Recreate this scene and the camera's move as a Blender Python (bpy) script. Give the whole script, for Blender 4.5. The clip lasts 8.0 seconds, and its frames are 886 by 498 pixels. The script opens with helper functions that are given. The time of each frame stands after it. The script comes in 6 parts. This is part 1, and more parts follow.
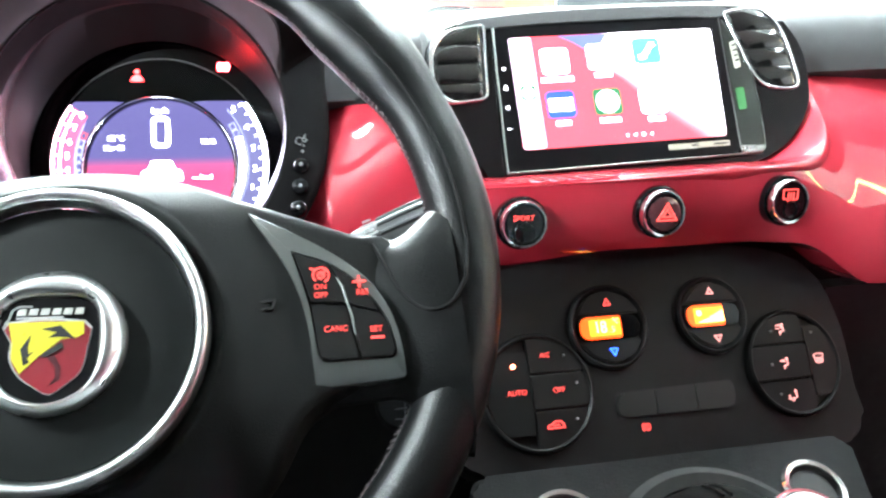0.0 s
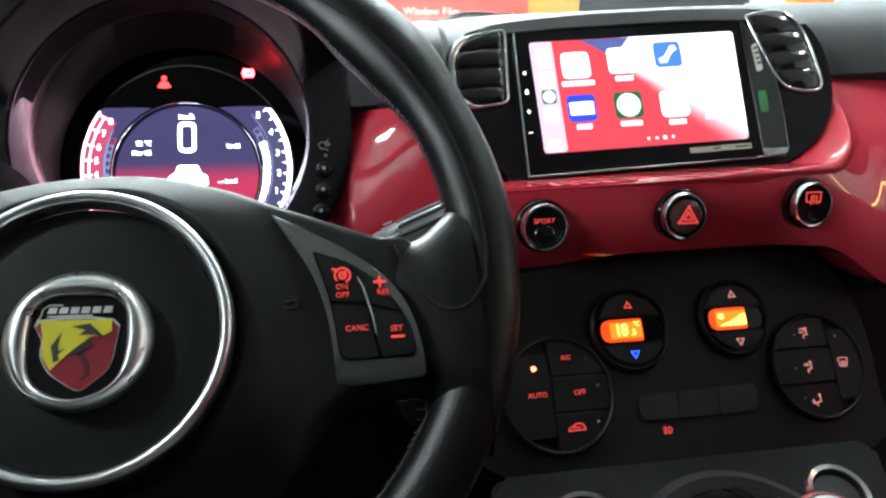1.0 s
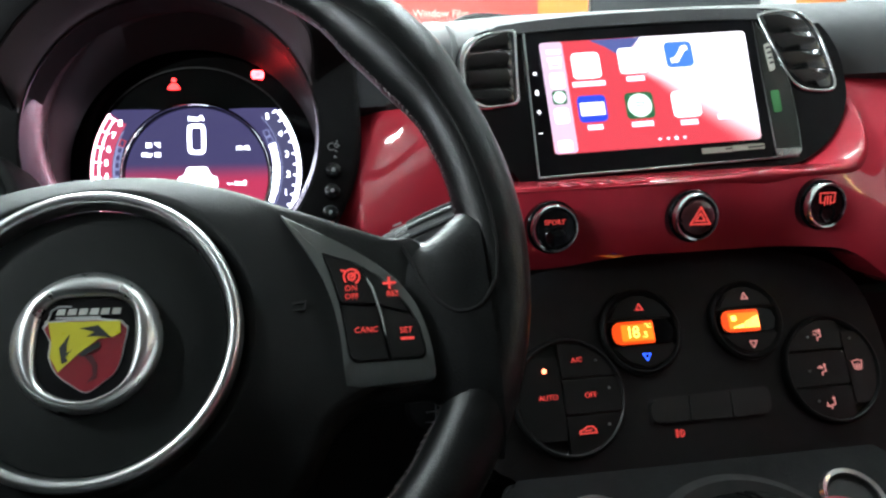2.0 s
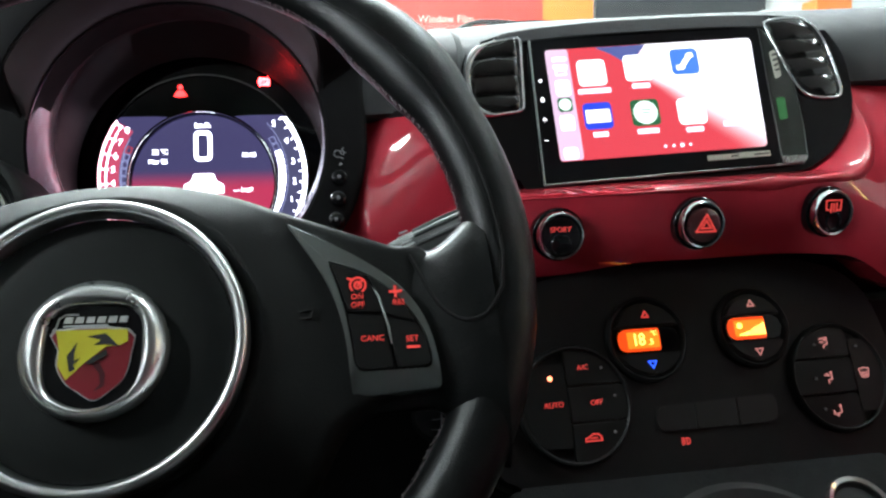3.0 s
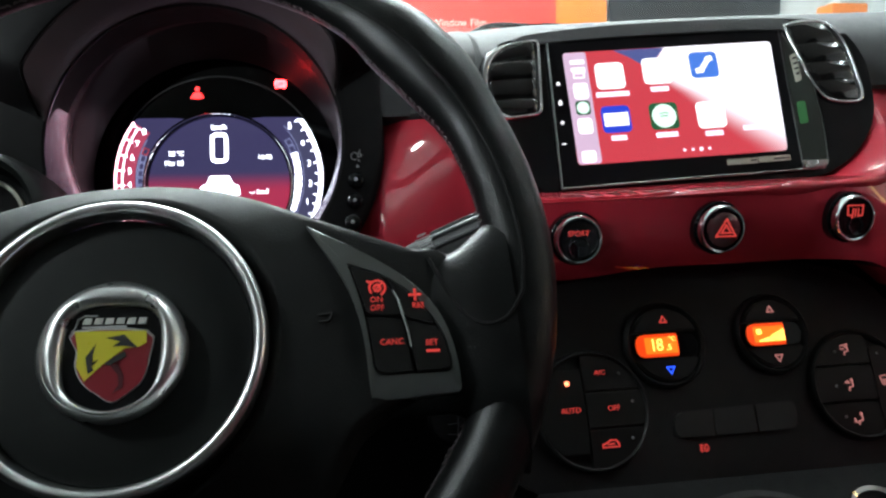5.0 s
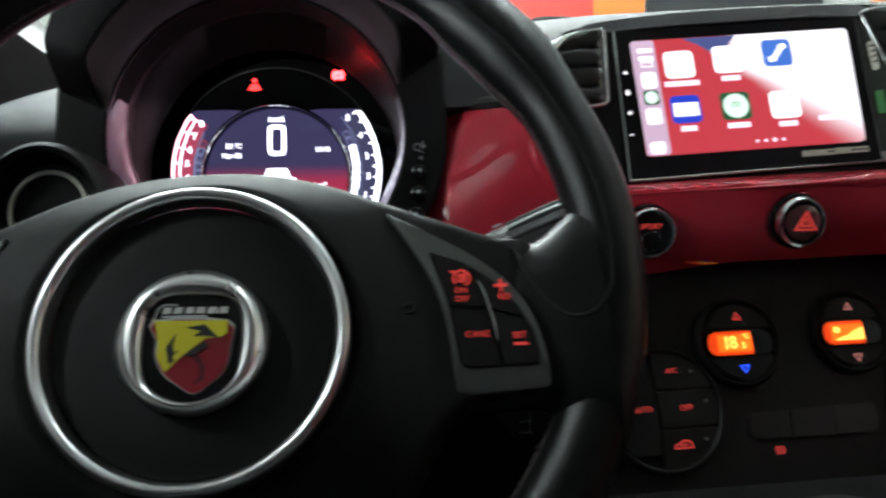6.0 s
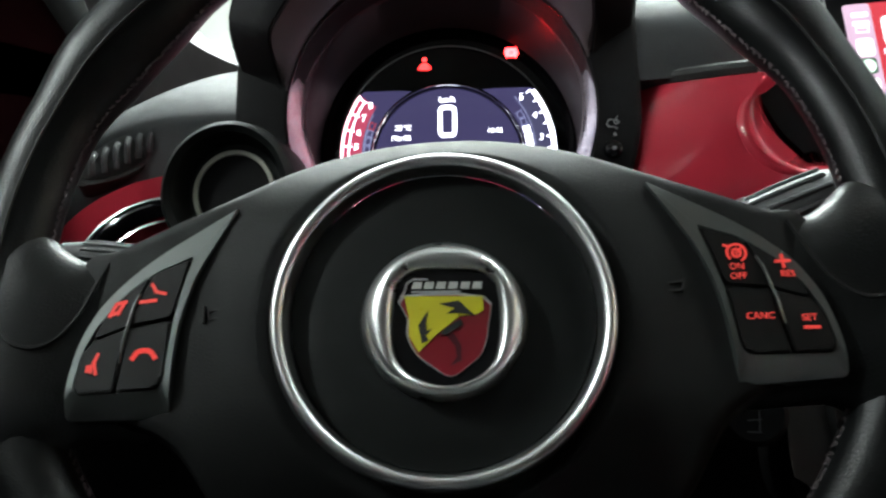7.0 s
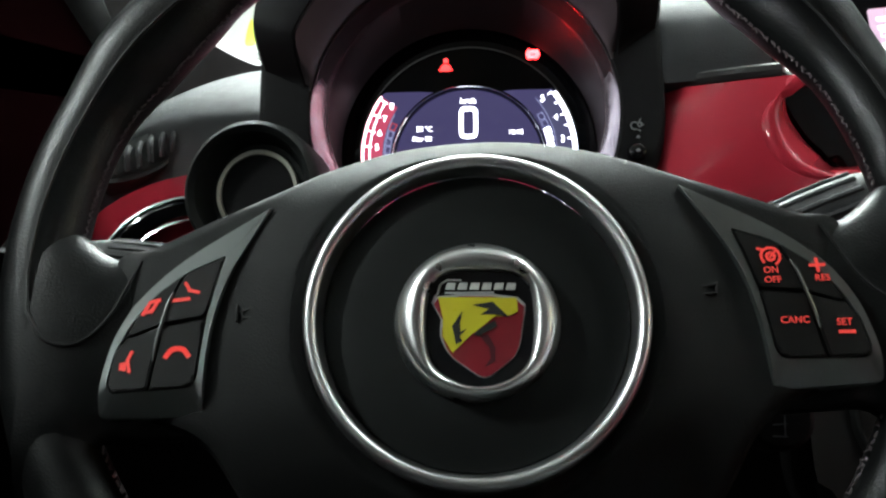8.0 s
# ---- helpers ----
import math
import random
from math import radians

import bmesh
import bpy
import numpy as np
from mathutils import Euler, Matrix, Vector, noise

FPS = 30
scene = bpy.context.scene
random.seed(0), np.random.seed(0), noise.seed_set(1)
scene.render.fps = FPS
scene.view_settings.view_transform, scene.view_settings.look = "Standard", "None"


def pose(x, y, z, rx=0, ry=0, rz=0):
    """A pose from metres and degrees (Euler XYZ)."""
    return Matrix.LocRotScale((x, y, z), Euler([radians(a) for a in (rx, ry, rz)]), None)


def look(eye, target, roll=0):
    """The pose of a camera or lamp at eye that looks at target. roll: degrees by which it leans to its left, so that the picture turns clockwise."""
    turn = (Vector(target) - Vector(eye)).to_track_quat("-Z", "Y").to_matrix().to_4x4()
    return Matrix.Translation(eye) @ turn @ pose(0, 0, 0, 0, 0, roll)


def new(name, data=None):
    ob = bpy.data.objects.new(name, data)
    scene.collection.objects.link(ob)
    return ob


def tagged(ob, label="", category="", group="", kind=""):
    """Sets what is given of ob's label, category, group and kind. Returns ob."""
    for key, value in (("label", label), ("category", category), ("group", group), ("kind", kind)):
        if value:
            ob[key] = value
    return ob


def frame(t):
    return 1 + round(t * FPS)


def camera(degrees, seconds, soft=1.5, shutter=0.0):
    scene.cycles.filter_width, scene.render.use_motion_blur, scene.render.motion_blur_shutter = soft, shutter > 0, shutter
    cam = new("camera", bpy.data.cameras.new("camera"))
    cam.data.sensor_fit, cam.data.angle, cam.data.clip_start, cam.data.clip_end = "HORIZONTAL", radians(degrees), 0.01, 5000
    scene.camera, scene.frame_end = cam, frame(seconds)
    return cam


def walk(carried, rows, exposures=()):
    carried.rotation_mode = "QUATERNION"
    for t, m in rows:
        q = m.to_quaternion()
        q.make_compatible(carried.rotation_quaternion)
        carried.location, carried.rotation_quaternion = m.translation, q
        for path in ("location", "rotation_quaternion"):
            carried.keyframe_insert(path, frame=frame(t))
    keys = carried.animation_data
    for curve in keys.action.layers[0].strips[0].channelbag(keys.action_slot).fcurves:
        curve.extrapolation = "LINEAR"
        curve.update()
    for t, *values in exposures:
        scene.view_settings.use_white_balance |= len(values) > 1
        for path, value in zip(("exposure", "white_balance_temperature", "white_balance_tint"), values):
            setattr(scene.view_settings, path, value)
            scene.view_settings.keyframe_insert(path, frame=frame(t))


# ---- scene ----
cam = camera(57.62, 8.0, 2.4, 0.5)
PATH = [
    (0, (0.11508, -0.36190, 0.72053), (0.26649, 0.61646, 0.57947), -0.768),
    (0.2, (0.11607, -0.36698, 0.72040), (0.25300, 0.61373, 0.58091), -0.890),
    (0.5, (0.11544, -0.36915, 0.71901), (0.24541, 0.61323, 0.58469), -0.947),
    (0.8, (0.11577, -0.36756, 0.71847), (0.24107, 0.61553, 0.58493), -0.995),
    (1, (0.11620, -0.36723, 0.71847), (0.23873, 0.61633, 0.58581), -0.987),
    (1.5, (0.11665, -0.36404, 0.71705), (0.23251, 0.62047, 0.58546), -1.042),
    (3, (0.11583, -0.36428, 0.71929), (0.22092, 0.62247, 0.59563), -1.105),
    (3.5, (0.11522, -0.36469, 0.71980), (0.21862, 0.62241, 0.59750), -0.968),
    (4, (0.11321, -0.36209, 0.71798), (0.21179, 0.62561, 0.59663), -0.956),
    (5.5, (0.10935, -0.35885, 0.71892), (0.19518, 0.63044, 0.60088), -0.872),
    (5.8, (0.10075, -0.35188, 0.71536), (0.17587, 0.63832, 0.59762), -0.913),
    (6, (0.08719, -0.34443, 0.71195), (0.14350, 0.64706, 0.59460), -0.906),
    (6.3, (0.06848, -0.33279, 0.71376), (0.07805, 0.66053, 0.59877), -1.209),
    (6.4, (0.05906, -0.32844, 0.71150), (0.05585, 0.66484, 0.59579), -1.205),
    (6.5, (0.04798, -0.32553, 0.70796), (0.03773, 0.66769, 0.59211), -1.274),
    (6.7, (0.03020, -0.31792, 0.70009), (0.00237, 0.67488, 0.58356), -1.558),
    (6.9, (0.02006, -0.31170, 0.69765), (-0.02445, 0.68088, 0.58448), -1.361),
    (7, (0.01627, -0.31052, 0.69701), (-0.03431, 0.68179, 0.58404), -1.448),
    (7.2, (0.01294, -0.30893, 0.69620), (-0.04526, 0.68309, 0.58444), -1.434),
    (7.3, (0.01033, -0.30909, 0.69637), (-0.04949, 0.68272, 0.58355), -1.532),
    (7.5, (0.00765, -0.30845, 0.69462), (-0.05256, 0.68333, 0.58176), -1.535),
    (7.8, (0.00661, -0.31222, 0.69740), (-0.05308, 0.67974, 0.58581), -1.332),
    (8, (0.00586, -0.31126, 0.69713), (-0.05301, 0.68079, 0.58586), -1.014),
]
walk(cam, [(t, look(eye, target, roll)) for t, eye, target, roll in PATH],
     [(0.0, 2.65, 6150, 10), (0.4, 2.24, 6150, 10), (0.8, 1.10, 6200, 10), (1.5, 0.88, 6200, 10), (3.5, 0.72, 6250, 10), (4.2, 0.78, 6250, 10), (5.5, 0.10, 6300, 10),
      (6.5, 0.36, 6450, 10), (7.2, 0.60, 6500, 10), (8.0, 0.58, 6500, 10)])

# ---------------------------------------------------------------- world, lights, exposure
world = bpy.data.worlds.new("workshop_air")
scene.world = world
world.use_nodes = True
world.node_tree.nodes["Background"].inputs["Color"].default_value = (0.75, 0.85, 0.9, 1)
world.node_tree.nodes["Background"].inputs["Strength"].default_value = 0.0


def area_lamp(name, m, sx, sy, watts, colour):
    d = bpy.data.lights.new(name, "AREA")
    d.shape, d.size, d.size_y, d.energy, d.color = "RECTANGLE", sx, sy, watts, colour
    ob = new(name, d)
    ob.matrix_world = m
    return ob


# ---------------------------------------------------------------- materials
def nodes_of(name):
    m = bpy.data.materials.new(name)
    m.use_nodes = True
    return m, m.node_tree, m.node_tree.nodes["Principled BSDF"]


def surface(name, colour, rough=0.5, metal=0.0, coat=0.0, grain=0.0, scale=900.0, vary=0.25, wear=0.0, spec=0.5, uneven=0.2):
    """A solid surface with two scales of variation: soft stains in colour and roughness, and a fine grain as relief."""
    m, tree, p = nodes_of(name)
    n, link = tree.nodes, tree.links.new
    co = n.new("ShaderNodeTexCoord")
    big = n.new("ShaderNodeTexNoise")
    big.inputs["Scale"].default_value, big.inputs["Detail"].default_value = 14.0, 5.0
    link(co.outputs["Object"], big.inputs["Vector"])
    ramp = n.new("ShaderNodeMapRange")
    ramp.inputs["To Min"].default_value, ramp.inputs["To Max"].default_value = 1 - vary, 1 + vary
    link(big.outputs["Fac"], ramp.inputs["Value"])
    mul = n.new("ShaderNodeMix")
    mul.data_type, mul.blend_type = "RGBA", "MULTIPLY"
    mul.inputs["Factor"].default_value = 1.0
    mul.inputs["A"].default_value = (*colour, 1)
    link(ramp.outputs["Result"], mul.inputs["B"])
    out = mul.outputs["Result"]
    fine = n.new("ShaderNodeTexNoise")
    fine.inputs["Scale"].default_value, fine.inputs["Detail"].default_value = 90.0, 6.0
    link(co.outputs["Object"], fine.inputs["Vector"])
    if wear:
        edge = n.new("ShaderNodeMapRange")
        edge.inputs["From Min"].default_value, edge.inputs["From Max"].default_value = 0.55, 0.75
        link(fine.outputs["Fac"], edge.inputs["Value"])
        scuff = n.new("ShaderNodeMix")
        scuff.data_type = "RGBA"
        scuff.inputs["B"].default_value = (*[min(1, c * 2.5 + 0.03) for c in colour], 1)
        by = n.new("ShaderNodeMath")
        by.operation = "MULTIPLY"
        by.inputs[1].default_value = wear
        link(edge.outputs["Result"], by.inputs[0])
        link(by.outputs["Value"], scuff.inputs["Factor"])
        link(out, scuff.inputs["A"])
        out = scuff.outputs["Result"]
    link(out, p.inputs["Base Color"])
    rr = n.new("ShaderNodeMapRange")
    rr.inputs["To Min"].default_value, rr.inputs["To Max"].default_value = rough * (1 - uneven), min(1, rough * (1 + uneven))
    link(fine.outputs["Fac"], rr.inputs["Value"])
    link(rr.outputs["Result"], p.inputs["Roughness"])
    p.inputs["Metallic"].default_value = metal
    p.inputs["Coat Weight"].default_value = coat
    p.inputs["Coat Roughness"].default_value = 0.04
    p.inputs["Specular IOR Level"].default_value = spec
    if grain:
        cells = n.new("ShaderNodeTexVoronoi")
        cells.inputs["Scale"].default_value = scale
        link(co.outputs["Object"], cells.inputs["Vector"])
        bump = n.new("ShaderNodeBump")
        bump.inputs["Strength"].default_value, bump.inputs["Distance"].default_value = grain, 0.0006
        link(cells.outputs["Distance"], bump.inputs["Height"])
        link(bump.outputs["Normal"], p.inputs["Normal"])
    return m


def glow(name, colour, strength):
    m, tree, p = nodes_of(name)
    p.inputs["Base Color"].default_value = (*[c * 0.3 for c in colour], 1)
    p.inputs["Roughness"].default_value = 0.3
    p.inputs["Emission Color"].default_value = (*colour, 1)
    p.inputs["Emission Strength"].default_value = strength
    return m


def glow_fade(name, low, high, z0, z1, strength):
    """A lit display whose colour runs from low to high along its own height."""
    m, tree, p = nodes_of(name)
    n, link = tree.nodes, tree.links.new
    co, sep, mr, mix = n.new("ShaderNodeTexCoord"), n.new("ShaderNodeSeparateXYZ"), n.new("ShaderNodeMapRange"), n.new("ShaderNodeMix")
    mix.data_type, mr.interpolation_type = "RGBA", "SMOOTHSTEP"
    link(co.outputs["Object"], sep.inputs["Vector"])
    link(sep.outputs["Y"], mr.inputs["Value"])
    mr.inputs["From Min"].default_value, mr.inputs["From Max"].default_value = z0, z1
    link(mr.outputs["Result"], mix.inputs["Factor"])
    mix.inputs["A"].default_value, mix.inputs["B"].default_value = (*low, 1), (*high, 1)
    link(mix.outputs["Result"], p.inputs["Emission Color"])
    p.inputs["Emission Strength"].default_value = strength
    p.inputs["Base Color"].default_value, p.inputs["Roughness"].default_value = (0.01, 0.01, 0.012, 1), 0.15
    return m


def wallpaper_light(name, red, white, edge, strength):
    """A lit picture: red running softly into white, right of an edge given as (height, across) in metres."""
    m, tree, p = nodes_of(name)
    n, link = tree.nodes, tree.links.new
    co, sep, up, ramp = n.new("ShaderNodeTexCoord"), n.new("ShaderNodeSeparateXYZ"), n.new("ShaderNodeMapRange"), n.new("ShaderNodeValToRGB")
    link(co.outputs["Object"], sep.inputs["Vector"])
    link(sep.outputs["Y"], up.inputs["Value"])
    up.inputs["From Min"].default_value, up.inputs["From Max"].default_value = -0.05, 0.05
    link(up.outputs["Result"], ramp.inputs["Fac"])
    ramp.color_ramp.interpolation = "B_SPLINE"
    while len(ramp.color_ramp.elements) < len(edge):
        ramp.color_ramp.elements.new(0.5)
    for e, (y, x) in zip(ramp.color_ramp.elements, edge):
        e.position, v = (y + 0.05) / 0.1, (x + 0.1) / 0.2
        e.color = (v, v, v, 1)
    across, off, soft, fade, mix = n.new("ShaderNodeMapRange"), n.new("ShaderNodeMath"), n.new("ShaderNodeMapRange"), n.new("ShaderNodeMapRange"), n.new("ShaderNodeMix")
    across.inputs["From Min"].default_value, across.inputs["From Max"].default_value = -0.1, 0.1
    link(sep.outputs["X"], across.inputs["Value"])
    off.operation = "SUBTRACT"
    link(across.outputs["Result"], off.inputs[0])
    link(ramp.outputs["Color"], off.inputs[1])
    link(sep.outputs["Y"], soft.inputs["Value"])
    soft.inputs["From Min"].default_value, soft.inputs["From Max"].default_value = -0.05, 0.03
    soft.inputs["To Min"].default_value, soft.inputs["To Max"].default_value = 0.34, 0.035
    fade.interpolation_type = "SMOOTHSTEP"
    link(off.outputs["Value"], fade.inputs["Value"])
    fade.inputs["From Min"].default_value = -0.02
    link(soft.outputs["Result"], fade.inputs["From Max"])
    mix.data_type = "RGBA"
    mix.inputs["A"].default_value, mix.inputs["B"].default_value = (*red, 1), (*white, 1)
    link(fade.outputs["Result"], mix.inputs["Factor"])
    link(mix.outputs["Result"], p.inputs["Emission Color"])
    p.inputs["Emission Strength"].default_value = strength
    p.inputs["Base Color"].default_value, p.inputs["Roughness"].default_value = (0.01, 0.01, 0.012, 1), 0.1
    return m


def clear(name, tint=(1, 1, 1), rough=0.0):
    m, tree, p = nodes_of(name)
    p.inputs["Base Color"].default_value = (*tint, 1)
    p.inputs["Roughness"].default_value, p.inputs["IOR"].default_value = rough, 1.45
    p.inputs["Transmission Weight"].default_value = 1.0
    return m


LEATHER = surface("worn_black_leather", (0.0042, 0.0046, 0.0048), 0.35, grain=0.22, scale=1000, wear=0.10, spec=0.28, uneven=0.22)
THREAD = surface("grey_thread", (0.085, 0.070, 0.074), 0.9)
COVER = surface("black_grained_vinyl", (0.0098, 0.0102, 0.0102), 0.56, grain=0.17, scale=1250, spec=0.15, uneven=0.3)
DISC = surface("black_smooth_vinyl", (0.0058, 0.0068, 0.0066), 0.6, grain=0.12, scale=1800, spec=0.18)
SATIN = surface("satin_silver_plastic", (0.27, 0.292, 0.284), 0.33, metal=0.95, vary=0.05, uneven=0.06)
CHROME = surface("polished_chrome", (0.88, 0.89, 0.90), 0.15, metal=1.0, vary=0.04, uneven=0.1)
SILVER = surface("satin_polished_silver", (0.68, 0.69, 0.69), 0.28, metal=1.0, vary=0.05, uneven=0.1)
RINGCHROME = surface("grey_polished_chrome", (0.74, 0.75, 0.755), 0.30, metal=1.0, vary=0.04, uneven=0.1)
DARKCHROME = surface("dark_polished_metal", (0.35, 0.35, 0.36), 0.12, metal=1.0, vary=0.05)
KEYCAP = surface("black_rubber_key", (0.004, 0.004, 0.004), 0.45, vary=0.1, spec=0.35)
PAD = surface("dark_grey_soft_dash", (0.038, 0.039, 0.041), 0.72, grain=0.28, scale=1100, vary=0.12, spec=0.2)
PADDARK = surface("charcoal_dash_plastic", (0.028, 0.028, 0.03), 0.62, grain=0.35, scale=800)
PANEL = surface("charcoal_console_plastic", (0.0058, 0.0052, 0.0054), 0.5, grain=0.3, scale=1200, spec=0.27, uneven=0.35)
TRIM = surface("grey_console_plastic", (0.0082, 0.0082, 0.0087), 0.75, grain=0.4, scale=900, vary=0.15, spec=0.2)
PAINT = surface("red_body_paint", (0.40, 0.021, 0.038), 0.5, coat=1.0, vary=0.08, spec=0.05)
PIANO = surface("piano_black_plastic", (0.005, 0.005, 0.006), 0.07, vary=0.1, spec=0.4)
GLASSBLACK = surface("black_display_glass", (0.003, 0.003, 0.004), 0.04, vary=0.1, spec=0.35)
HOODIN = surface("grey_cowl_lining", (0.24, 0.20, 0.22), 0.23, metal=0.6, grain=0.03, scale=900, spec=0.9)
BLACK = surface("matt_black", (0.008, 0.008, 0.008), 0.7)
RINGWHITE = surface("pale_dial_ring", (0.46, 0.46, 0.38), 0.5)
YELLOW = surface("badge_yellow", (0.62, 0.56, 0.03), 0.3, coat=1.0, vary=0.1)
BADGERED = surface("badge_red", (0.22, 0.010, 0.020), 0.3, coat=1.0, vary=0.2)
PRINT = surface("grey_print", (0.30, 0.30, 0.31), 0.5)
BADGEGREY = surface("badge_silver", (0.55, 0.56, 0.56), 0.35, metal=0.5)
CLOTH = surface("grey_headliner", (0.50, 0.50, 0.49), 0.9, grain=0.3, scale=500)
# near black: shade on the driver's door side is put into the colour
HULLSHADE = surface("shaded_red_door_skin", (0.0018, 0.0004, 0.0005), 0.9, spec=0.0)
# for the unseen passenger door, whose red is there to reflect in the facia
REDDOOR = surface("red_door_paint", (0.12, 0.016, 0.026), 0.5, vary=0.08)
REARBOUNCE = surface("mid_grey_bounce_wall", (0.19, 0.19, 0.19), 0.9, grain=0.3, scale=500)
CARPET = surface("black_carpet", (0.025, 0.025, 0.027), 0.95, grain=0.6, scale=300)
WALLPAINT = surface("white_workshop_paint", (0.54, 0.55, 0.55), 0.7)
WALLDARK = surface("dark_grey_workshop_paint", (0.10, 0.10, 0.11), 0.7)
CONCRETE = surface("grey_workshop_floor", (0.42, 0.42, 0.41), 0.55)
BANNER = surface("red_orange_banner", (0.56, 0.045, 0.034), 0.5, vary=0.06)
BANNERORANGE = surface("orange_banner_edge", (0.64, 0.17, 0.025), 0.5, vary=0.06)
BANNERBLACK = surface("black_banner", (0.012, 0.012, 0.014), 0.4)
LETTER = surface("pale_pink_lettering", (0.78, 0.46, 0.40), 0.5, vary=0.03)
COWLSKIN = surface("black_cowl_plastic", (0.0064, 0.0060, 0.0066), 0.65, grain=0.14, scale=1400, spec=0.1)
LINER = surface("brown_black_brow_lining", (0.036, 0.028, 0.031), 0.42, grain=0.1, scale=1200, spec=0.4)
FUNNEL = surface("dark_grey_funnel", (0.023, 0.017, 0.020), 0.42, grain=0.04, spec=0.30)
WHITE = surface("white_card", (0.48, 0.49, 0.46), 0.6, vary=0.05)
LIME = surface("lime_print", (0.62, 0.66, 0.05), 0.6)
LABELWHITE = surface("cream_label", (0.34, 0.33, 0.28), 0.5, vary=0.1)
GREENPRINT = surface("green_sticker", (0.025, 0.13, 0.035), 0.4)
GLASS = clear("window_glass", (0.93, 0.97, 0.96))

L_RED = glow("red_backlight", (1.0, 0.085, 0.07), 0.40)
L_TELL = glow("red_warning_light", (1.0, 0.014, 0.016), 45.0)
L_BELT = glow("red_belt_light", (1.0, 0.03, 0.03), 4.0)
L_WHITE = glow("white_display_light", (0.86, 0.88, 1.0), 4.2)
L_WHITE2 = glow("white_screen_light", (1.0, 0.98, 1.0), 1.15)
L_LILAC = glow("lilac_screen_light", (0.60, 0.42, 0.56), 0.9)
L_SCREENRED = wallpaper_light("red_and_white_wallpaper", (0.66, 0.055, 0.075), (1.5, 1.44, 1.52), [(-0.05, 0.062), (-0.035, 0.046), (-0.014, 0.020), (0.006, 0.004), (0.020, -0.016), (0.034, -0.014), (0.05, -0.006)], 0.82)
L_NAVY = glow("navy_screen_light", (0.07, 0.09, 0.26), 0.8)
L_BLUE = glow("blue_screen_light", (0.05, 0.16, 0.58), 0.9)
L_ROYAL = glow("royal_blue_screen_light", (0.02, 0.05, 0.55), 0.9)
L_GREEN = glow("dark_green_screen_light", (0.015, 0.10, 0.04), 0.8)
L_MINT = glow("mint_screen_light", (0.75, 0.95, 0.82), 1.0)
L_PINKWHITE = glow("pink_white_screen_light", (1.0, 0.82, 0.98), 1.05)
L_BANDEDGE = glow("pink_dial_edge", (1.0, 0.50, 0.60), 5.0)
L_BAND = glow("crimson_dial_band", (0.50, 0.07, 0.13), 0.8)
L_DIM = glow("slate_dial_band", (0.10, 0.10, 0.20), 0.5)
L_DIALBLUE = glow("slate_blue_line", (0.30, 0.33, 0.55), 0.8)
L_TFT = glow_fade("instrument_display", (0.42, 0.035, 0.085), (0.050, 0.045, 0.115), -0.012, 0.007, 0.85)
L_TFTSIDE = glow("instrument_display_side", (0.050, 0.045, 0.115), 0.85)
L_ORANGE = glow("orange_lcd_backlight", (1.0, 0.13, 0.006), 1.5)
L_DEEPORANGE = glow("deep_orange_lcd", (0.75, 0.05, 0.004), 1.0)
L_YELLOW = glow("yellow_lcd_digits", (1.0, 0.62, 0.10), 2.2)
L_BLUEICON = glow("blue_backlight", (0.03, 0.10, 1.0), 1.4)
L_PALEPINK = glow("pale_pink_backlight", (0.72, 0.27, 0.24), 0.45)
L_LED = glow("amber_indicator", (1.0, 0.22, 0.10), 3.5)
L_WARM = glow("warm_strip_light", (1.0, 0.62, 0.16), 14.0)
L_TUBE = glow("white_tube_light", (0.90, 1.0, 0.97), 12.0)


# ---------------------------------------------------------------- mesh tools
def basis(o, rake=0.0, yaw=0.0, roll=0.0):
    """A tilted face of the dashboard: x to the right, y up the face, z out of it towards the driver."""
    r, a = radians(rake), radians(yaw)
    ux = Vector((math.cos(a), math.sin(a), 0))
    uy = Vector((-math.sin(a) * math.sin(r), math.cos(a) * math.sin(r), math.cos(r)))
    n = ux.cross(uy)
    m = Matrix((ux, uy, n)).transposed().to_4x4()
    return Matrix.Translation(o) @ m @ pose(0, 0, 0, 0, 0, roll)


def part(name, bm, material, parent=None, label="", smooth=True, m=None):
    me = bpy.data.meshes.new(name)
    bmesh.ops.recalc_face_normals(bm, faces=bm.faces)
    bm.to_mesh(me)
    bm.free()
    me.materials.append(material)
    if smooth:
        me.shade_smooth()
        me.set_sharp_from_angle(angle=radians(38))
    ob = new(name, me)
    if parent:
        ob.parent = parent
    if m is not None:
        ob.matrix_local = m
    if label:
        ob["label"] = label
    return ob


def thing(name, m, label, category, group="", kind=""):
    ob = new(name)
    ob.matrix_world = m
    ob.empty_display_size = 0.02
    return tagged(ob, label, category, group, kind)


def arc(cx, cy, r, a0, a1, n=24):
    return [(cx + r * math.cos(radians(a0 + (a1 - a0) * i / n)), cy + r * math.sin(radians(a0 + (a1 - a0) * i / n))) for i in range(n + 1)]


def circle(cx, cy, r, n=48):
    return arc(cx, cy, r, 0, 360, n)[:-1]


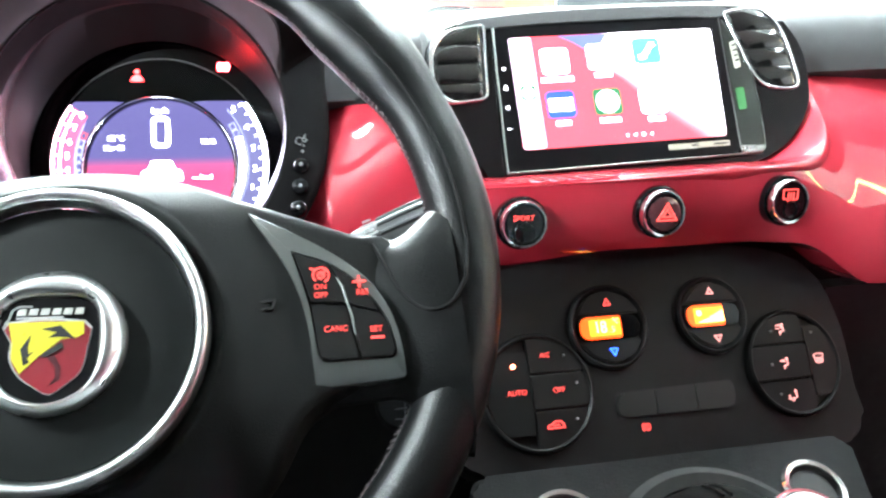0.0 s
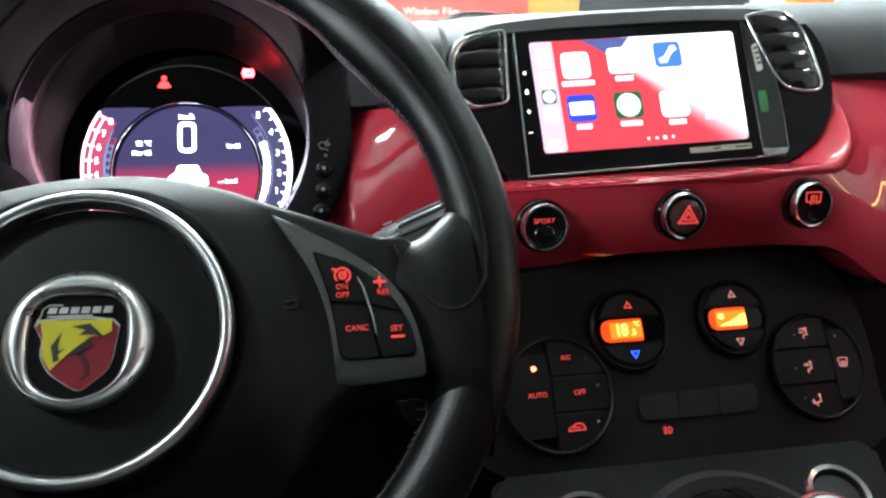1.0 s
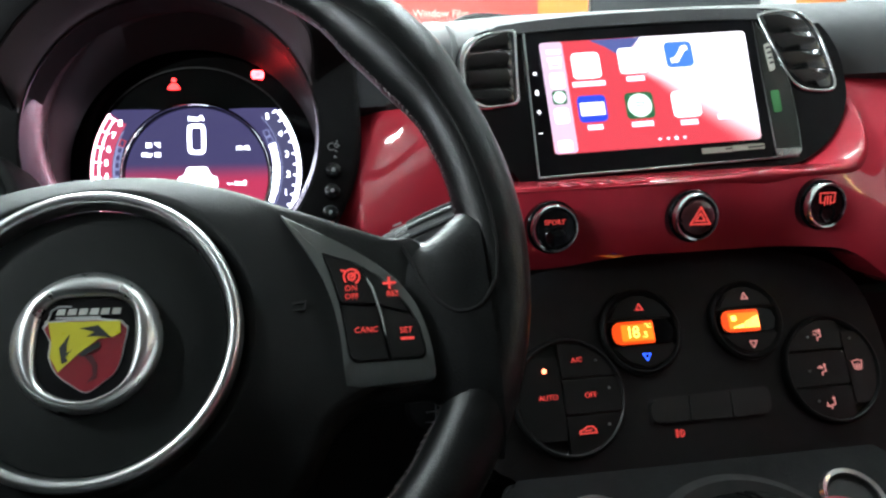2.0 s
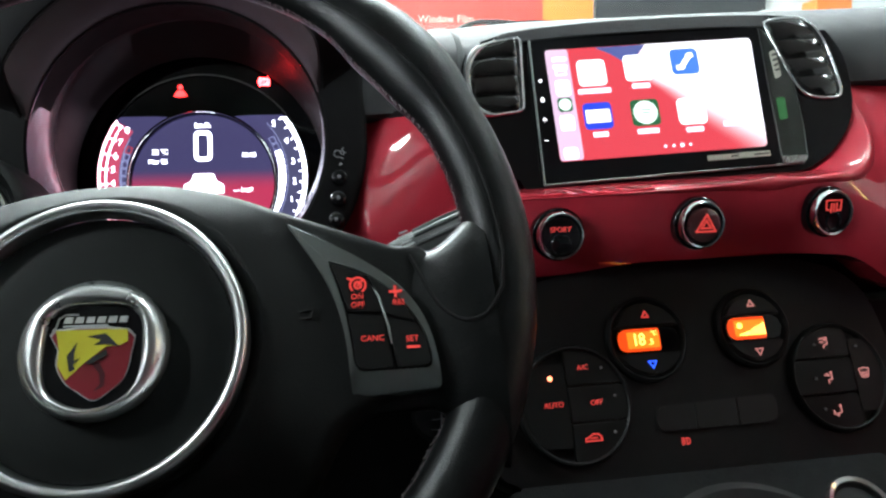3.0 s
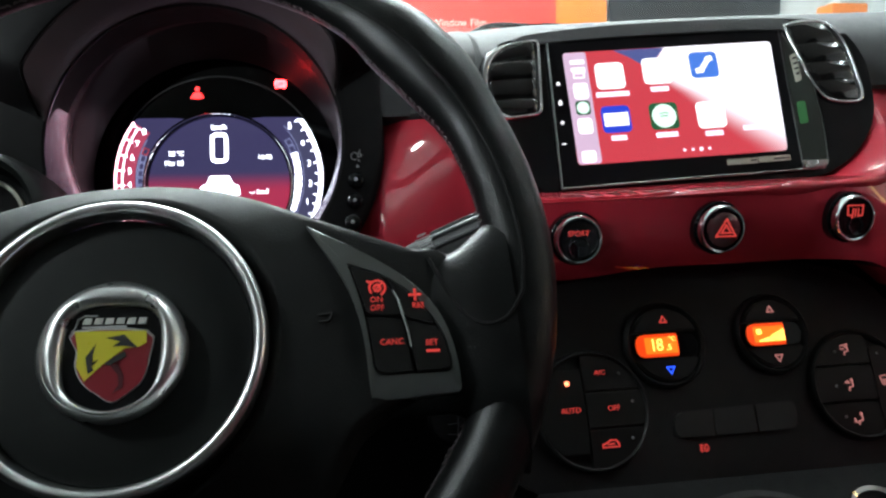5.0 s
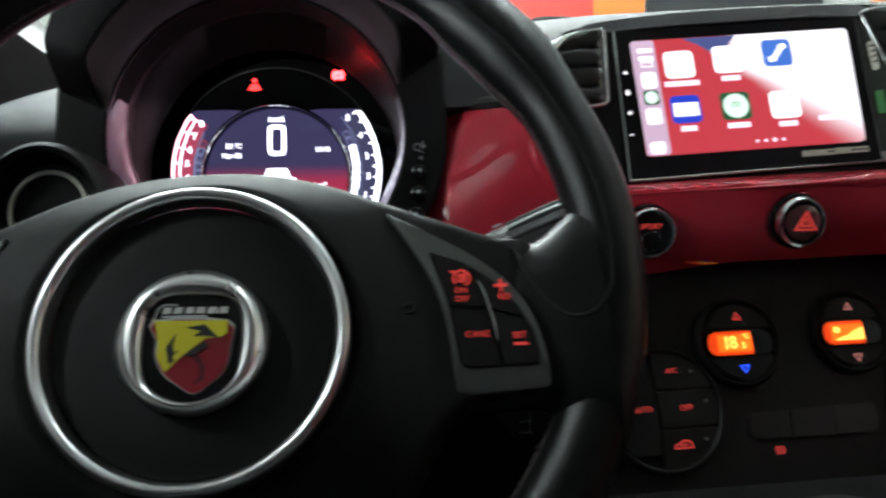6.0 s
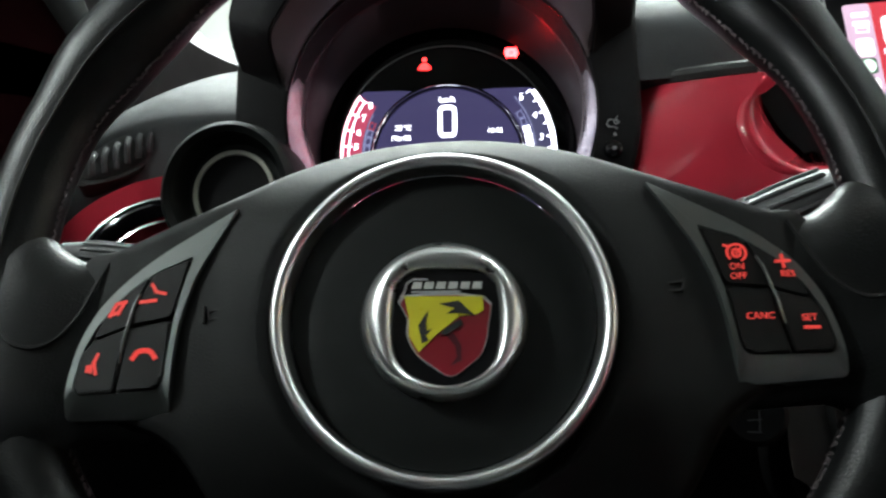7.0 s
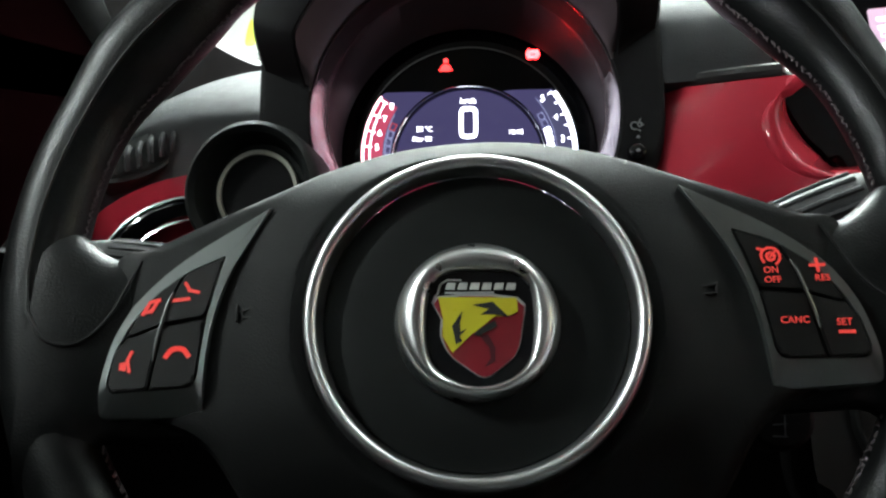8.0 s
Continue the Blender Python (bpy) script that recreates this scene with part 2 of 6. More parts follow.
def rounded(pts, r, n=5):
    """A polygon with its corners rounded by r (one value or one a corner)."""
    out = []
    for i, p in enumerate(pts):
        a, b, c = Vector(pts[i - 1]), Vector(p), Vector(pts[(i + 1) % len(pts)])
        q = r[i] if isinstance(r, (list, tuple)) else r
        d1, d2 = (a - b), (c - b)
        q1, q2 = min(q, d1.length * 0.48), min(q, d2.length * 0.48)
        s, e = b + d1.normalized() * q1, b + d2.normalized() * q2
        for k in range(n + 1):
            t = k / n
            v = s * (1 - t) ** 2 + b * 2 * t * (1 - t) + e * t * t
            out.append((v.x, v.y))
    return out


def box_outline(cx, cy, w, h, r=0.0, n=5):
    pts = [(cx - w / 2, cy - h / 2), (cx + w / 2, cy - h / 2), (cx + w / 2, cy + h / 2), (cx - w / 2, cy + h / 2)]
    return rounded(pts, r, n) if r else pts


def edge_at(outline, ang):
    """How far the outline lies from its origin along an angle."""
    d = Vector((math.cos(ang), math.sin(ang)))
    for p, q in zip(outline, outline[1:] + outline[:1]):
        p, e = Vector(p[:2]), Vector(q[:2]) - Vector(p[:2])
        den = d.x * e.y - d.y * e.x
        if abs(den) > 1e-12:
            k, m = (p.x * e.y - p.y * e.x) / den, (p.x * d.y - p.y * d.x) / den
            if k > 0 and -1e-6 <= m <= 1 + 1e-6:
                return k
    return 0.02


def curve_through(pts, n=8, closed=True):
    """Catmull-Rom through points of any dimension."""
    v = [Vector(p) for p in pts]
    k, out = len(v), []
    for i in range(k if closed else k - 1):
        p0 = v[(i - 1) % k] if closed or i > 0 else v[0]
        p1, p2 = v[i], v[(i + 1) % k]
        p3 = v[(i + 2) % k] if closed or i + 2 < k else v[-1]
        for j in range(n):
            t = j / n
            out.append(tuple(0.5 * (2 * p1 + (p2 - p0) * t + (2 * p0 - 5 * p1 + 4 * p2 - p3) * t * t + (3 * p1 - p0 - 3 * p2 + p3) * t ** 3)))
    if not closed:
        out.append(tuple(v[-1]))
    return out


def slab(outline, z0, z1, bevel=0.0, seg=2, holes=(), bm=None):
    """A plate with the outline in x and y, from z0 to z1, its upper edge bevelled. holes: outlines with as many points as the plate has."""
    bm = bm or bmesh.new()
    top = [bm.verts.new((x, y, z1)) for x, y in outline]
    low = [bm.verts.new((x, y, z0)) for x, y in outline]
    k = len(outline)
    sides = [bm.faces.new((low[i], low[(i + 1) % k], top[(i + 1) % k], top[i])) for i in range(k)]
    if holes:
        inner = holes[0]
        it = [bm.verts.new((x, y, z1)) for x, y in inner]
        il = [bm.verts.new((x, y, z0)) for x, y in inner]
        for i in range(k):
            j = (i + 1) % k
            bm.faces.new((top[i], top[j], it[j], it[i]))
            bm.faces.new((it[i], it[j], il[j], il[i]))
            bm.faces.new((low[j], low[i], il[i], il[j]))
        edges = [bm.edges.get((top[i], top[(i + 1) % k])) for i in range(k)] + [bm.edges.get((it[i], it[(i + 1) % k])) for i in range(k)]
    else:
        bm.faces.new(top)
        bm.faces.new(low[::-1])
        edges = [bm.edges.get((top[i], top[(i + 1) % k])) for i in range(k)]
    if bevel:
        bmesh.ops.bevel(bm, geom=edges, offset=bevel, segments=seg, affect="EDGES", clamp_overlap=True)
    return bm


def tube(path, radius, closed=False, seg=12, flat=1.0, up=(0, 0, 1), bm=None):
    """A pipe along a path; radius: one value or one a point. flat: its thickness along up against its width."""
    bm = bm or bmesh.new()
    pts = [Vector(p) for p in path]
    k, rings, up = len(pts), [], Vector(up)
    for i, p in enumerate(pts):
        a = pts[i - 1] if closed or i else p
        b = pts[(i + 1) % k] if closed or i < k - 1 else p
        d = (b - a).normalized()
        side = d.cross(up).normalized()
        nor = side.cross(d)
        r = radius[i] if isinstance(radius, (list, tuple)) else radius
        rings.append([bm.verts.new(p + side * r * math.cos(2 * math.pi * s / seg) + nor * r * flat * math.sin(2 * math.pi * s / seg)) for s in range(seg)])
    for i in range(k if closed else k - 1):
        a, b = rings[i], rings[(i + 1) % k]
        for s in range(seg):
            bm.faces.new((a[s], a[(s + 1) % seg], b[(s + 1) % seg], b[s]))
    if not closed:
        bm.faces.new(rings[0])
        bm.faces.new(rings[-1][::-1])
    return bm


def lathe(profile, seg=64, bm=None, cx=0.0, cy=0.0, a0=0.0, a1=360.0):
    """A turned body about z: profile of (radius, height)."""
    bm = bm or bmesh.new()
    full = abs(a1 - a0) >= 360
    n = seg if full else seg + 1
    rings = []
    for r, z in profile:
        if r < 1e-6:
            rings.append([bm.verts.new((cx, cy, z))])
        else:
            rings.append([bm.verts.new((cx + r * math.cos(radians(a0 + (a1 - a0) * i / seg)), cy + r * math.sin(radians(a0 + (a1 - a0) * i / seg)), z)) for i in range(n)])
    for a, b in zip(rings, rings[1:]):
        for i in range(seg):
            j = (i + 1) % n
            if len(a) == 1:
                bm.faces.new((a[0], b[i], b[j]))
            elif len(b) == 1:
                bm.faces.new((a[i], a[j], b[0]))
            else:
                bm.faces.new((a[i], a[j], b[j], b[i]))
    return bm


def sheet(fn, nu, nv, thick=None, closed=False):
    """A surface fn(i/nu, j/nv) -> point, given depth by thick, the way its back lies."""
    bm = bmesh.new()
    grid = [[bm.verts.new(fn(i / nu, j / nv)) for j in range(nv + 1)] for i in range(nu + 1)]
    for i in range(nu):
        for j in range(nv):
            bm.faces.new((grid[i][j], grid[i + 1][j], grid[i + 1][j + 1], grid[i][j + 1]))
    if thick:
        t = Vector(thick)
        loop = [(i, 0) for i in range(nu)] + [(nu, j) for j in range(nv)] + [(i, nv) for i in range(nu, 0, -1)] + [(0, j) for j in range(nv, 0, -1)]
        if closed:
            rear = [[bm.verts.new(grid[i][j].co + t) for j in range(nv + 1)] for i in range(nu + 1)]
            for i in range(nu):
                for j in range(nv):
                    bm.faces.new((rear[i][j + 1], rear[i + 1][j + 1], rear[i + 1][j], rear[i][j]))
            back = [rear[i][j] for i, j in loop]
        else:
            back = [bm.verts.new(grid[i][j].co + t) for i, j in loop]
        k = len(loop)
        for q in range(k):
            a, b = loop[q], loop[(q + 1) % k]
            bm.faces.new((grid[a[0]][a[1]], grid[b[0]][b[1]], back[(q + 1) % k], back[q]))
    return bm


def block(sx, sy, sz, cx=0, cy=0, cz=0, bevel=0.0):
    bm = bmesh.new()
    bmesh.ops.create_cube(bm, size=1, matrix=Matrix.Translation((cx, cy, cz)) @ Matrix.Diagonal((sx, sy, sz, 1)))
    if bevel:
        bmesh.ops.bevel(bm, geom=bm.edges[:], offset=bevel, segments=3, affect="EDGES", clamp_overlap=True)
    return bm


def lettering(name, text, size, material, parent, m, deep=0.0003, space=1.0, squeeze=1.0, label=""):
    d = bpy.data.curves.new(name, "FONT")
    d.body, d.size, d.extrude, d.align_x, d.align_y, d.space_character = text, size, deep, "CENTER", "CENTER", space
    d.resolution_u = 3
    tmp = new(name, d)
    me = bpy.data.meshes.new_from_object(tmp.evaluated_get(bpy.context.evaluated_depsgraph_get()))
    bpy.data.objects.remove(tmp)
    me.materials.clear()
    me.materials.append(material)
    ob = new(name, me)
    ob.parent = parent
    ob.matrix_local = m @ Matrix.Diagonal((squeeze, 1, 1, 1))
    if label:
        ob["label"] = label
    return ob


def at(x, y, z=0.0, roll=0.0):
    return pose(x, y, z, 0, 0, roll)


def smooth(a, b, x):
    t = min(1, max(0, (x - a) / (b - a)))
    return t * t * (3 - 2 * t)


def along(table, x):
    """A smooth value between the rows (x, value) of a short table, its slope unbroken at the rows."""
    k = max(0, min(len(table) - 2, sum(x > q for q, v in table) - 1))
    (x0, v0), (x1, v1) = table[k], table[k + 1]
    (xa, va), (xb, vb) = table[max(0, k - 1)], table[min(len(table) - 1, k + 2)]
    w = x1 - x0
    m0, m1 = (v1 - va) / (x1 - xa) * w, (vb - v0) / (xb - x0) * w
    t = min(1, max(0, (x - x0) / w))
    return v0 * (1 + 2 * t) * (1 - t) ** 2 + m0 * t * (1 - t) ** 2 + v1 * t * t * (3 - 2 * t) - m1 * t * t * (1 - t)


def bar(x0, y0, x1, y1, w, z0, z1, bm=None):
    """A straight stroke of width w."""
    a, b = Vector((x0, y0)), Vector((x1, y1))
    d = (b - a).normalized() * w / 2
    s = Vector((-d.y, d.x))
    return slab([tuple(a - d - s), tuple(b + d - s), tuple(b + d + s), tuple(a - d + s)], z0, z1, bm=bm)


def strokes(lines, w, z0, z1):
    bm = bmesh.new()
    for ln in lines:
        for p, q in zip(ln, ln[1:]):
            bar(*p, *q, w, z0, z1, bm=bm)
    return bm


# ---------------------------------------------------------------- the workshop round the car
GROUND = -0.28


def slab_wall(name, sx, sy, sz, cx, cy, cz, material, label, category="wall"):
    return tagged(part(name, block(sx, sy, sz, cx, cy, cz), material, smooth=False), label, category, kind="structure")


slab_wall("ground", 60, 60, 0.2, 0, 0, GROUND - 0.1, CONCRETE, "grey concrete workshop floor under the car", "floor")
slab_wall("wall_front", 9, 0.15, 3.4, 0, 3.2, GROUND + 1.7, WALLPAINT, "pale painted workshop wall in front of the car")
side = bmesh.new()
for sy, sz, cy, cz in ((11.4, 1.63, -2.4, 0.535), (11.4, 0.77, -2.4, 2.735), (4.5, 1.0, -5.85, 1.85), (4.7, 1.0, 0.95, 1.85)):
    bmesh.ops.create_cube(side, size=1, matrix=Matrix.Translation((-4.5, cy, cz)) @ Matrix.Diagonal((0.15, sy, sz, 1)))
tagged(part("wall_left", side, WALLPAINT, smooth=False), "pale painted side wall of the workshop with a window", "wall", kind="structure")
window = thing("window_1", pose(-4.5, -2.5, 1.85), "white framed workshop window with daylight behind it", "window", kind="structure")
for sy, sz, cy, cz in ((2.2, 0.06, 0, 0.47), (2.2, 0.06, 0, -0.47), (0.06, 0.88, 1.07, 0), (0.06, 0.88, -1.07, 0), (0.05, 0.88, 0.0, 0)):
    part("window_frame", block(0.08, sy, sz, 0, cy, cz, 0.006), WHITE, window)
for cy in (-0.53, 0.53):
    part("pane", block(0.006, 1.01, 0.88, 0, cy, 0), GLASS, window).visible_shadow = False
area_lamp("window_daylight", pose(-4.56, -2.5, 1.85, 0, -90, 0), 0.95, 2.1, 120, (0.95, 1.0, 1.0))
slab_wall("wall_right", 0.15, 11.4, 3.4, 4.5, -2.4, GROUND + 1.7, WALLPAINT, "pale painted side wall of the workshop")
slab_wall("wall_back", 9, 0.15, 3.4, 0, -8.0, GROUND + 1.7, WALLPAINT, "pale painted wall behind the car")
slab_wall("ceiling", 9.2, 11.6, 0.12, 0, -2.4, GROUND + 3.46, WALLPAINT, "pale workshop ceiling with tube lights", "ceiling")


def tube_light(x, y, length, turn, watts):
    """A ceiling batten with its lit tube and the lamp that stands for its light."""
    t = thing("tube_light", pose(x, y, GROUND + 3.30, 0, 0, turn), "white fluorescent tube light under the workshop ceiling", "tube light", "workshop tube lights")
    part("batten", block(length, 0.09, 0.05, 0, 0, 0.065, 0.01), WHITE, t)
    part("tube", tube([(-length / 2, 0, 0), (0, 0, 0), (length / 2, 0, 0)], 0.022, seg=12, up=(0, 1, 0)), L_TUBE, t)
    area_lamp("tube_light_lamp", pose(x, y, GROUND + 3.27, 0, 0, turn), length, 0.10, watts, (0.90, 1.0, 0.97))


tube_light(-0.4, 2.3, 2.4, 0, 230)
tube_light(1.2, 1.5, 2.4, 90, 28)
tube_light(-2.6, -0.58, 0.9, 40, 70)
tube_light(2.4, -0.6, 2.4, 90, 24)


def strip_light(a, b):
    """A warm strip of light between two points: a channel and the lit strip in it."""
    t = thing("strip_light", pose(*a), "thin warm yellow strip light in the workshop", "strip light", "warm strip lights")
    end = Vector(b) - Vector(a)
    side = Vector((-1, 0, 0)) if abs(end.z) > 0.1 else Vector((0, 0, -1))
    part("channel", tube([(0, 0, 0), tuple(end / 2), tuple(end)], 0.03, seg=8, up=tuple(side)), WHITE, t)
    part("strip", tube([tuple(side * 0.03), tuple(end / 2 + side * 0.03), tuple(end + side * 0.03)], 0.014, seg=8, up=tuple(side)), L_WARM, t)


strip_light((2.6, -0.42, GROUND), (2.6, -0.42, GROUND + 2.2))
strip_light((2.6, -2.9, GROUND + 3.37), (2.6, -1.9, GROUND + 3.37))

# posters on the front wall
banner = thing("window_film_banner", pose(0, 3.10, 0), "red and orange wall banner with pale lettering", "banner")
part("banner_sheet", block(1.42, 0.012, 1.0, 0.22, 0, 1.35), BANNER, banner, smooth=False)
part("orange_edge", block(0.22, 0.012, 1.0, 1.04, 0, 1.35), BANNERORANGE, banner, smooth=False)
lettering("lettering", "Window Film", 0.043, LETTER, banner, pose(0.515, -0.009, 1.262, 90, 0, 0), 0.001)
tagged(part("black_banner", block(0.76, 0.012, 1.3, 1.545, 3.10, 1.2), BANNERBLACK, smooth=False), "plain black banner hung on the workshop wall", "banner")
box = thing("yellow_box", pose(2.15, 3.0, 1.27), "yellow and white box on a shelf by the wall", "box")
part("box_body", block(0.16, 0.12, 0.05, 0, 0, 0.025, 0.004), BANNERORANGE, box)
part("box_lid", block(0.12, 0.10, 0.02, 0.02, 0, 0.061, 0.003), WHITE, box)
shelf = thing("wall_shelf", pose(2.2, 3.0, 1.23), "pale wall shelf in the workshop", "shelf")
part("board", block(0.8, 0.24, 0.035, 0, 0, 0.017, 0.004), WALLPAINT, shelf)
stand = thing("display_stand", pose(-0.92, 2.5, GROUND), "pale display ledge in front of the car", "display stand")
part("post", block(0.10, 0.10, 1.31, 0, 0, 0.655, 0.01), WHITE, stand)
part("ledge", block(0.86, 0.22, 0.05, -0.16, 0, 1.335, 0.015), WHITE, stand)
card = thing("white_card", pose(-0.86, 2.46, GROUND + 1.36), "white folded card with lime print on a ledge", "card")
part("card_body", slab(rounded([(-0.09, 0), (0.09, 0), (0.075, 0.26), (-0.02, 0.26)], 0.02), -0.02, 0.02, 0.004), WHITE, card, m=pose(0, 0, 0, 90, 0, 0))
part("print", slab(curve_through([(0.045, 0.015), (0.080, 0.02), (0.082, 0.08), (0.068, 0.10), (0.052, 0.06)], 5), 0.021, 0.024), LIME, card, m=pose(0, 0, 0, 90, 0, 0))
carton = thing("white_carton", pose(-1.045, 2.47, GROUND + 1.36), "small white carton with a lime print on a ledge", "carton")
part("carton_body", block(0.12, 0.08, 0.22, 0, 0, 0.11, 0.006), WHITE, carton)
part("print", slab(curve_through([(0.03, 0.03), (0.058, 0.04), (0.057, 0.12), (0.035, 0.15)], 5), 0.041, 0.044), LIME, carton, m=pose(0, 0, 0, 90, 0, 0))
bottle = thing("spray_bottle", pose(-0.955, 2.45, GROUND + 1.36), "dark grey bottle with a black cap on a ledge", "bottle")
part("bottle_body", lathe([(0, 0), (0.022, 0), (0.024, 0.006), (0.024, 0.10), (0.012, 0.125), (0.010, 0.14)], 24), WALLDARK, bottle)
part("cap", lathe([(0.012, 0.136), (0.012, 0.165), (0.008, 0.172), (0, 0.172)], 20), BLACK, bottle)


# ---------------------------------------------------------------- the cabin shell
def cabin_side(sign, name, skin_mat, label):
    """A door: a lower wall up to the window sill, and a rear pillar; the window above stays open to the workshop's light."""
    t = thing(name, pose(0.36 + sign * 0.74 - 0.10 * (sign < 0), 0, 0), label, "car door", kind="structure")
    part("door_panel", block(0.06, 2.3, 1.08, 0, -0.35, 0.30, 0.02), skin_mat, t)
    part("mirror_corner", block(0.06, 0.66, 0.50, 0, 0.52, 1.0, 0.02), HULLSHADE, t)
    part("rear_pillar", block(0.06, 0.85, 0.5, 0, -1.125, 1.0, 0.02), BLACK, t)
    return t


cabin_side(-1, "door_1", HULLSHADE, "car door coloured near black for its shade, with its window above")
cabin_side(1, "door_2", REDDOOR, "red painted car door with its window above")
tagged(part("cabin_floor", block(1.6, 2.6, 0.04, 0.31, -0.4, -0.02), CARPET, smooth=False), "black carpet of the car's floor", "floor", kind="structure")
# unseen closing wall, made mid grey so the badge and wheel reflect it
tagged(part("cabin_back", block(1.6, 0.05, 1.30, 0.31, -1.55, 0.63), REARBOUNCE, smooth=False), "unseen grey rear wall of the cabin that bounces light forward", "wall", kind="structure")
tagged(part("headliner", sheet(lambda u, v: (-0.46 + 1.54 * u, 0.05 - 1.65 * v, 1.22 + 0.05 * math.sin(math.pi * u)), 16, 12, (0, 0, 0.05)), CLOTH), "grey cloth headliner of the car", "ceiling", kind="structure")


def a_pillar(sign, name):
    t = thing(name, pose(0.36 - 0.10 * (sign < 0), 0, 0), "dark trimmed windscreen pillar of the car", "pillar", kind="structure")
    path = [(sign * 0.76, 0.80, 0.74), (sign * 0.745, 0.62, 0.86), (sign * 0.71, 0.40, 1.02), (sign * 0.66, 0.18, 1.16), (sign * 0.62, 0.05, 1.22)]
    part("pillar_trim", tube(curve_through(path, 5, False), [0.055] * 21, seg=14, flat=0.6), BLACK, t)


a_pillar(-1, "windscreen_pillar_1")
a_pillar(1, "windscreen_pillar_2")
screen_glass = tagged(part("windscreen", sheet(lambda u, v: (-0.43 + 1.48 * u, 0.93 - 0.10 * (2 * u - 1) ** 2 - 0.86 * v, 0.835 + 0.40 * v), 12, 8, (0, 0.004, 0.006), True), GLASS), "clear windscreen over the dashboard", "windscreen", kind="structure")
screen_glass.visible_shadow = False


# ---------------------------------------------------------------- the dashboard
RIGHT = [(0.252, 0.752), (0.257, 0.775), (0.270, 0.797), (0.300, 0.813), (0.360, 0.826), (0.440, 0.836), (0.520, 0.842), (0.620, 0.844), (0.820, 0.836)]
LEFT = [(0.262, 0.640), (0.268, 0.680), (0.278, 0.716), (0.289, 0.736), (0.330, 0.756), (0.430, 0.779), (0.520, 0.791), (0.620, 0.796), (0.820, 0.784)]


def dash_point(u, v):
    x = -0.47 + 1.57 * u
    k = min(7, int(v * 8))
    t = v * 8 - k

    def on(rows):
        (y0, z0), (y1, z1) = rows[k], rows[k + 1]
        ya, za = rows[max(0, k - 1)]
        yb, zb = rows[min(8, k + 2)]
        cr = lambda a, b, c, d: 0.5 * (2 * b + (c - a) * t + (2 * a - 5 * b + 4 * c - d) * t * t + (3 * b - a - 3 * c + d) * t ** 3)
        return cr(ya, y0, y1, yb), cr(za, z0, z1, zb)

    w = smooth(-0.14, 0.06, x)
    (yr, zr), (yl, zl) = on(RIGHT), on(LEFT)
    y, z = yl + (yr - yl) * w, zl + (zr - zl) * w
    z += 0.045 * max(0, x - 0.1) - (0.002 + 0.0055 * smooth(0.29, 0.15, x)) * w
    if x < -0.2:
        z -= 3.4 * (x + 0.2) ** 2
    y += 0.10 * max(0, x - 0.45) + 0.35 * max(0, x - 0.62) ** 2
    behind_cowl = smooth(-0.150, -0.138, x) * smooth(0.120, 0.106, x)
    behind_screen = smooth(0.196, 0.206, x)
    y += (0.150 * behind_cowl * (1 - smooth(0.55, 0.95, v)) + 0.034 * behind_screen * (1 - smooth(0.30, 0.75, v)))
    return x, y, z


dash = thing("dashboard", pose(0, 0, 0), "dark grey grained soft dashboard below the windscreen", "dashboard")
part("top_pad", sheet(dash_point, 320, 48, (0, 0.02, -0.010)), PAD, dash)

FACE_Y = [(0.08, 0.244), (0.12, 0.236), (0.18, 0.216), (0.25, 0.196), (0.36, 0.192), (0.47, 0.214), (0.60, 0.245), (0.80, 0.30), (1.10, 0.42)]


def ridge(x, z):
    """How far (x, z) lies inside the raised lip round the screen's housing, negative outside it."""
    mid = 0.7265 + 0.040 * (x - 0.353)
    qx = (x - 0.353 - 0.178 if x > 0.353 else 0.353 - x - 0.167) + 0.036 + (12 * max(0, z - 0.738) ** 2 if x > 0.353 else 25 * max(0, z - 0.718) ** 2)
    qz = (mid - z) - 0.0385 + 0.036 if z < mid else (z - mid) - 0.09 + 0.036
    return 0.036 - (math.hypot(max(qx, 0), max(qz, 0)) + min(max(qx, qz), 0))


def face_y(x, z):
    """How deep the facia's skin lies, the lip round the screen left aside."""
    mid = 0.676 - 0.070 * smooth(0.44, 0.55, x) - 0.045 * smooth(0.19, 0.12, x)
    y = along(FACE_Y, x) - 0.013 * smooth(0.44, 0.55, x) - 0.007 * smooth(0.19, 0.12, x)
    y += 3.2 * (z - mid) ** 2 if z > mid else (9.0 - 3.5 * smooth(0.46, 0.55, x)) * (z - mid) ** 2
    return y + 0.007 * smooth(0.126, 0.108, x)


def facia_point(u, v):
    x = 0.096 + 0.996 * u
    top = 0.7405 + 0.061 * max(0, x - 0.1)
    low = 0.628 + 0.006 * math.sin((x - 0.2) * 8) - 0.034 * smooth(0.485, 0.56, x) - 0.02 * smooth(0.22, 0.12, x) - 0.008 * smooth(0.33, 0.25, x)
    z = low + (top - low) * v
    return x, face_y(x, z) + 0.075 * smooth(0.0015, 0.0045, ridge(x, z)), z


facia = thing("red_facia", pose(0, 0, 0), "glossy red painted dashboard facia panel", "facia")
part("panel", sheet(facia_point, 600, 120, (0, 0.05, 0)), PAINT, facia)
gap = [Vector(facia_point(i / 40, 1)) + Vector((0, 0.004, 0.0044)) for i in range(41)]
part("seam_strip", tube([p for p in gap if p.x < 0.2], 0.0050, seg=8), BLACK, dash, "black seam strip")
part("seam_strip", tube([p for p in gap if p.x > 0.525], 0.0028, seg=8), BLACK, dash, "black seam strip")


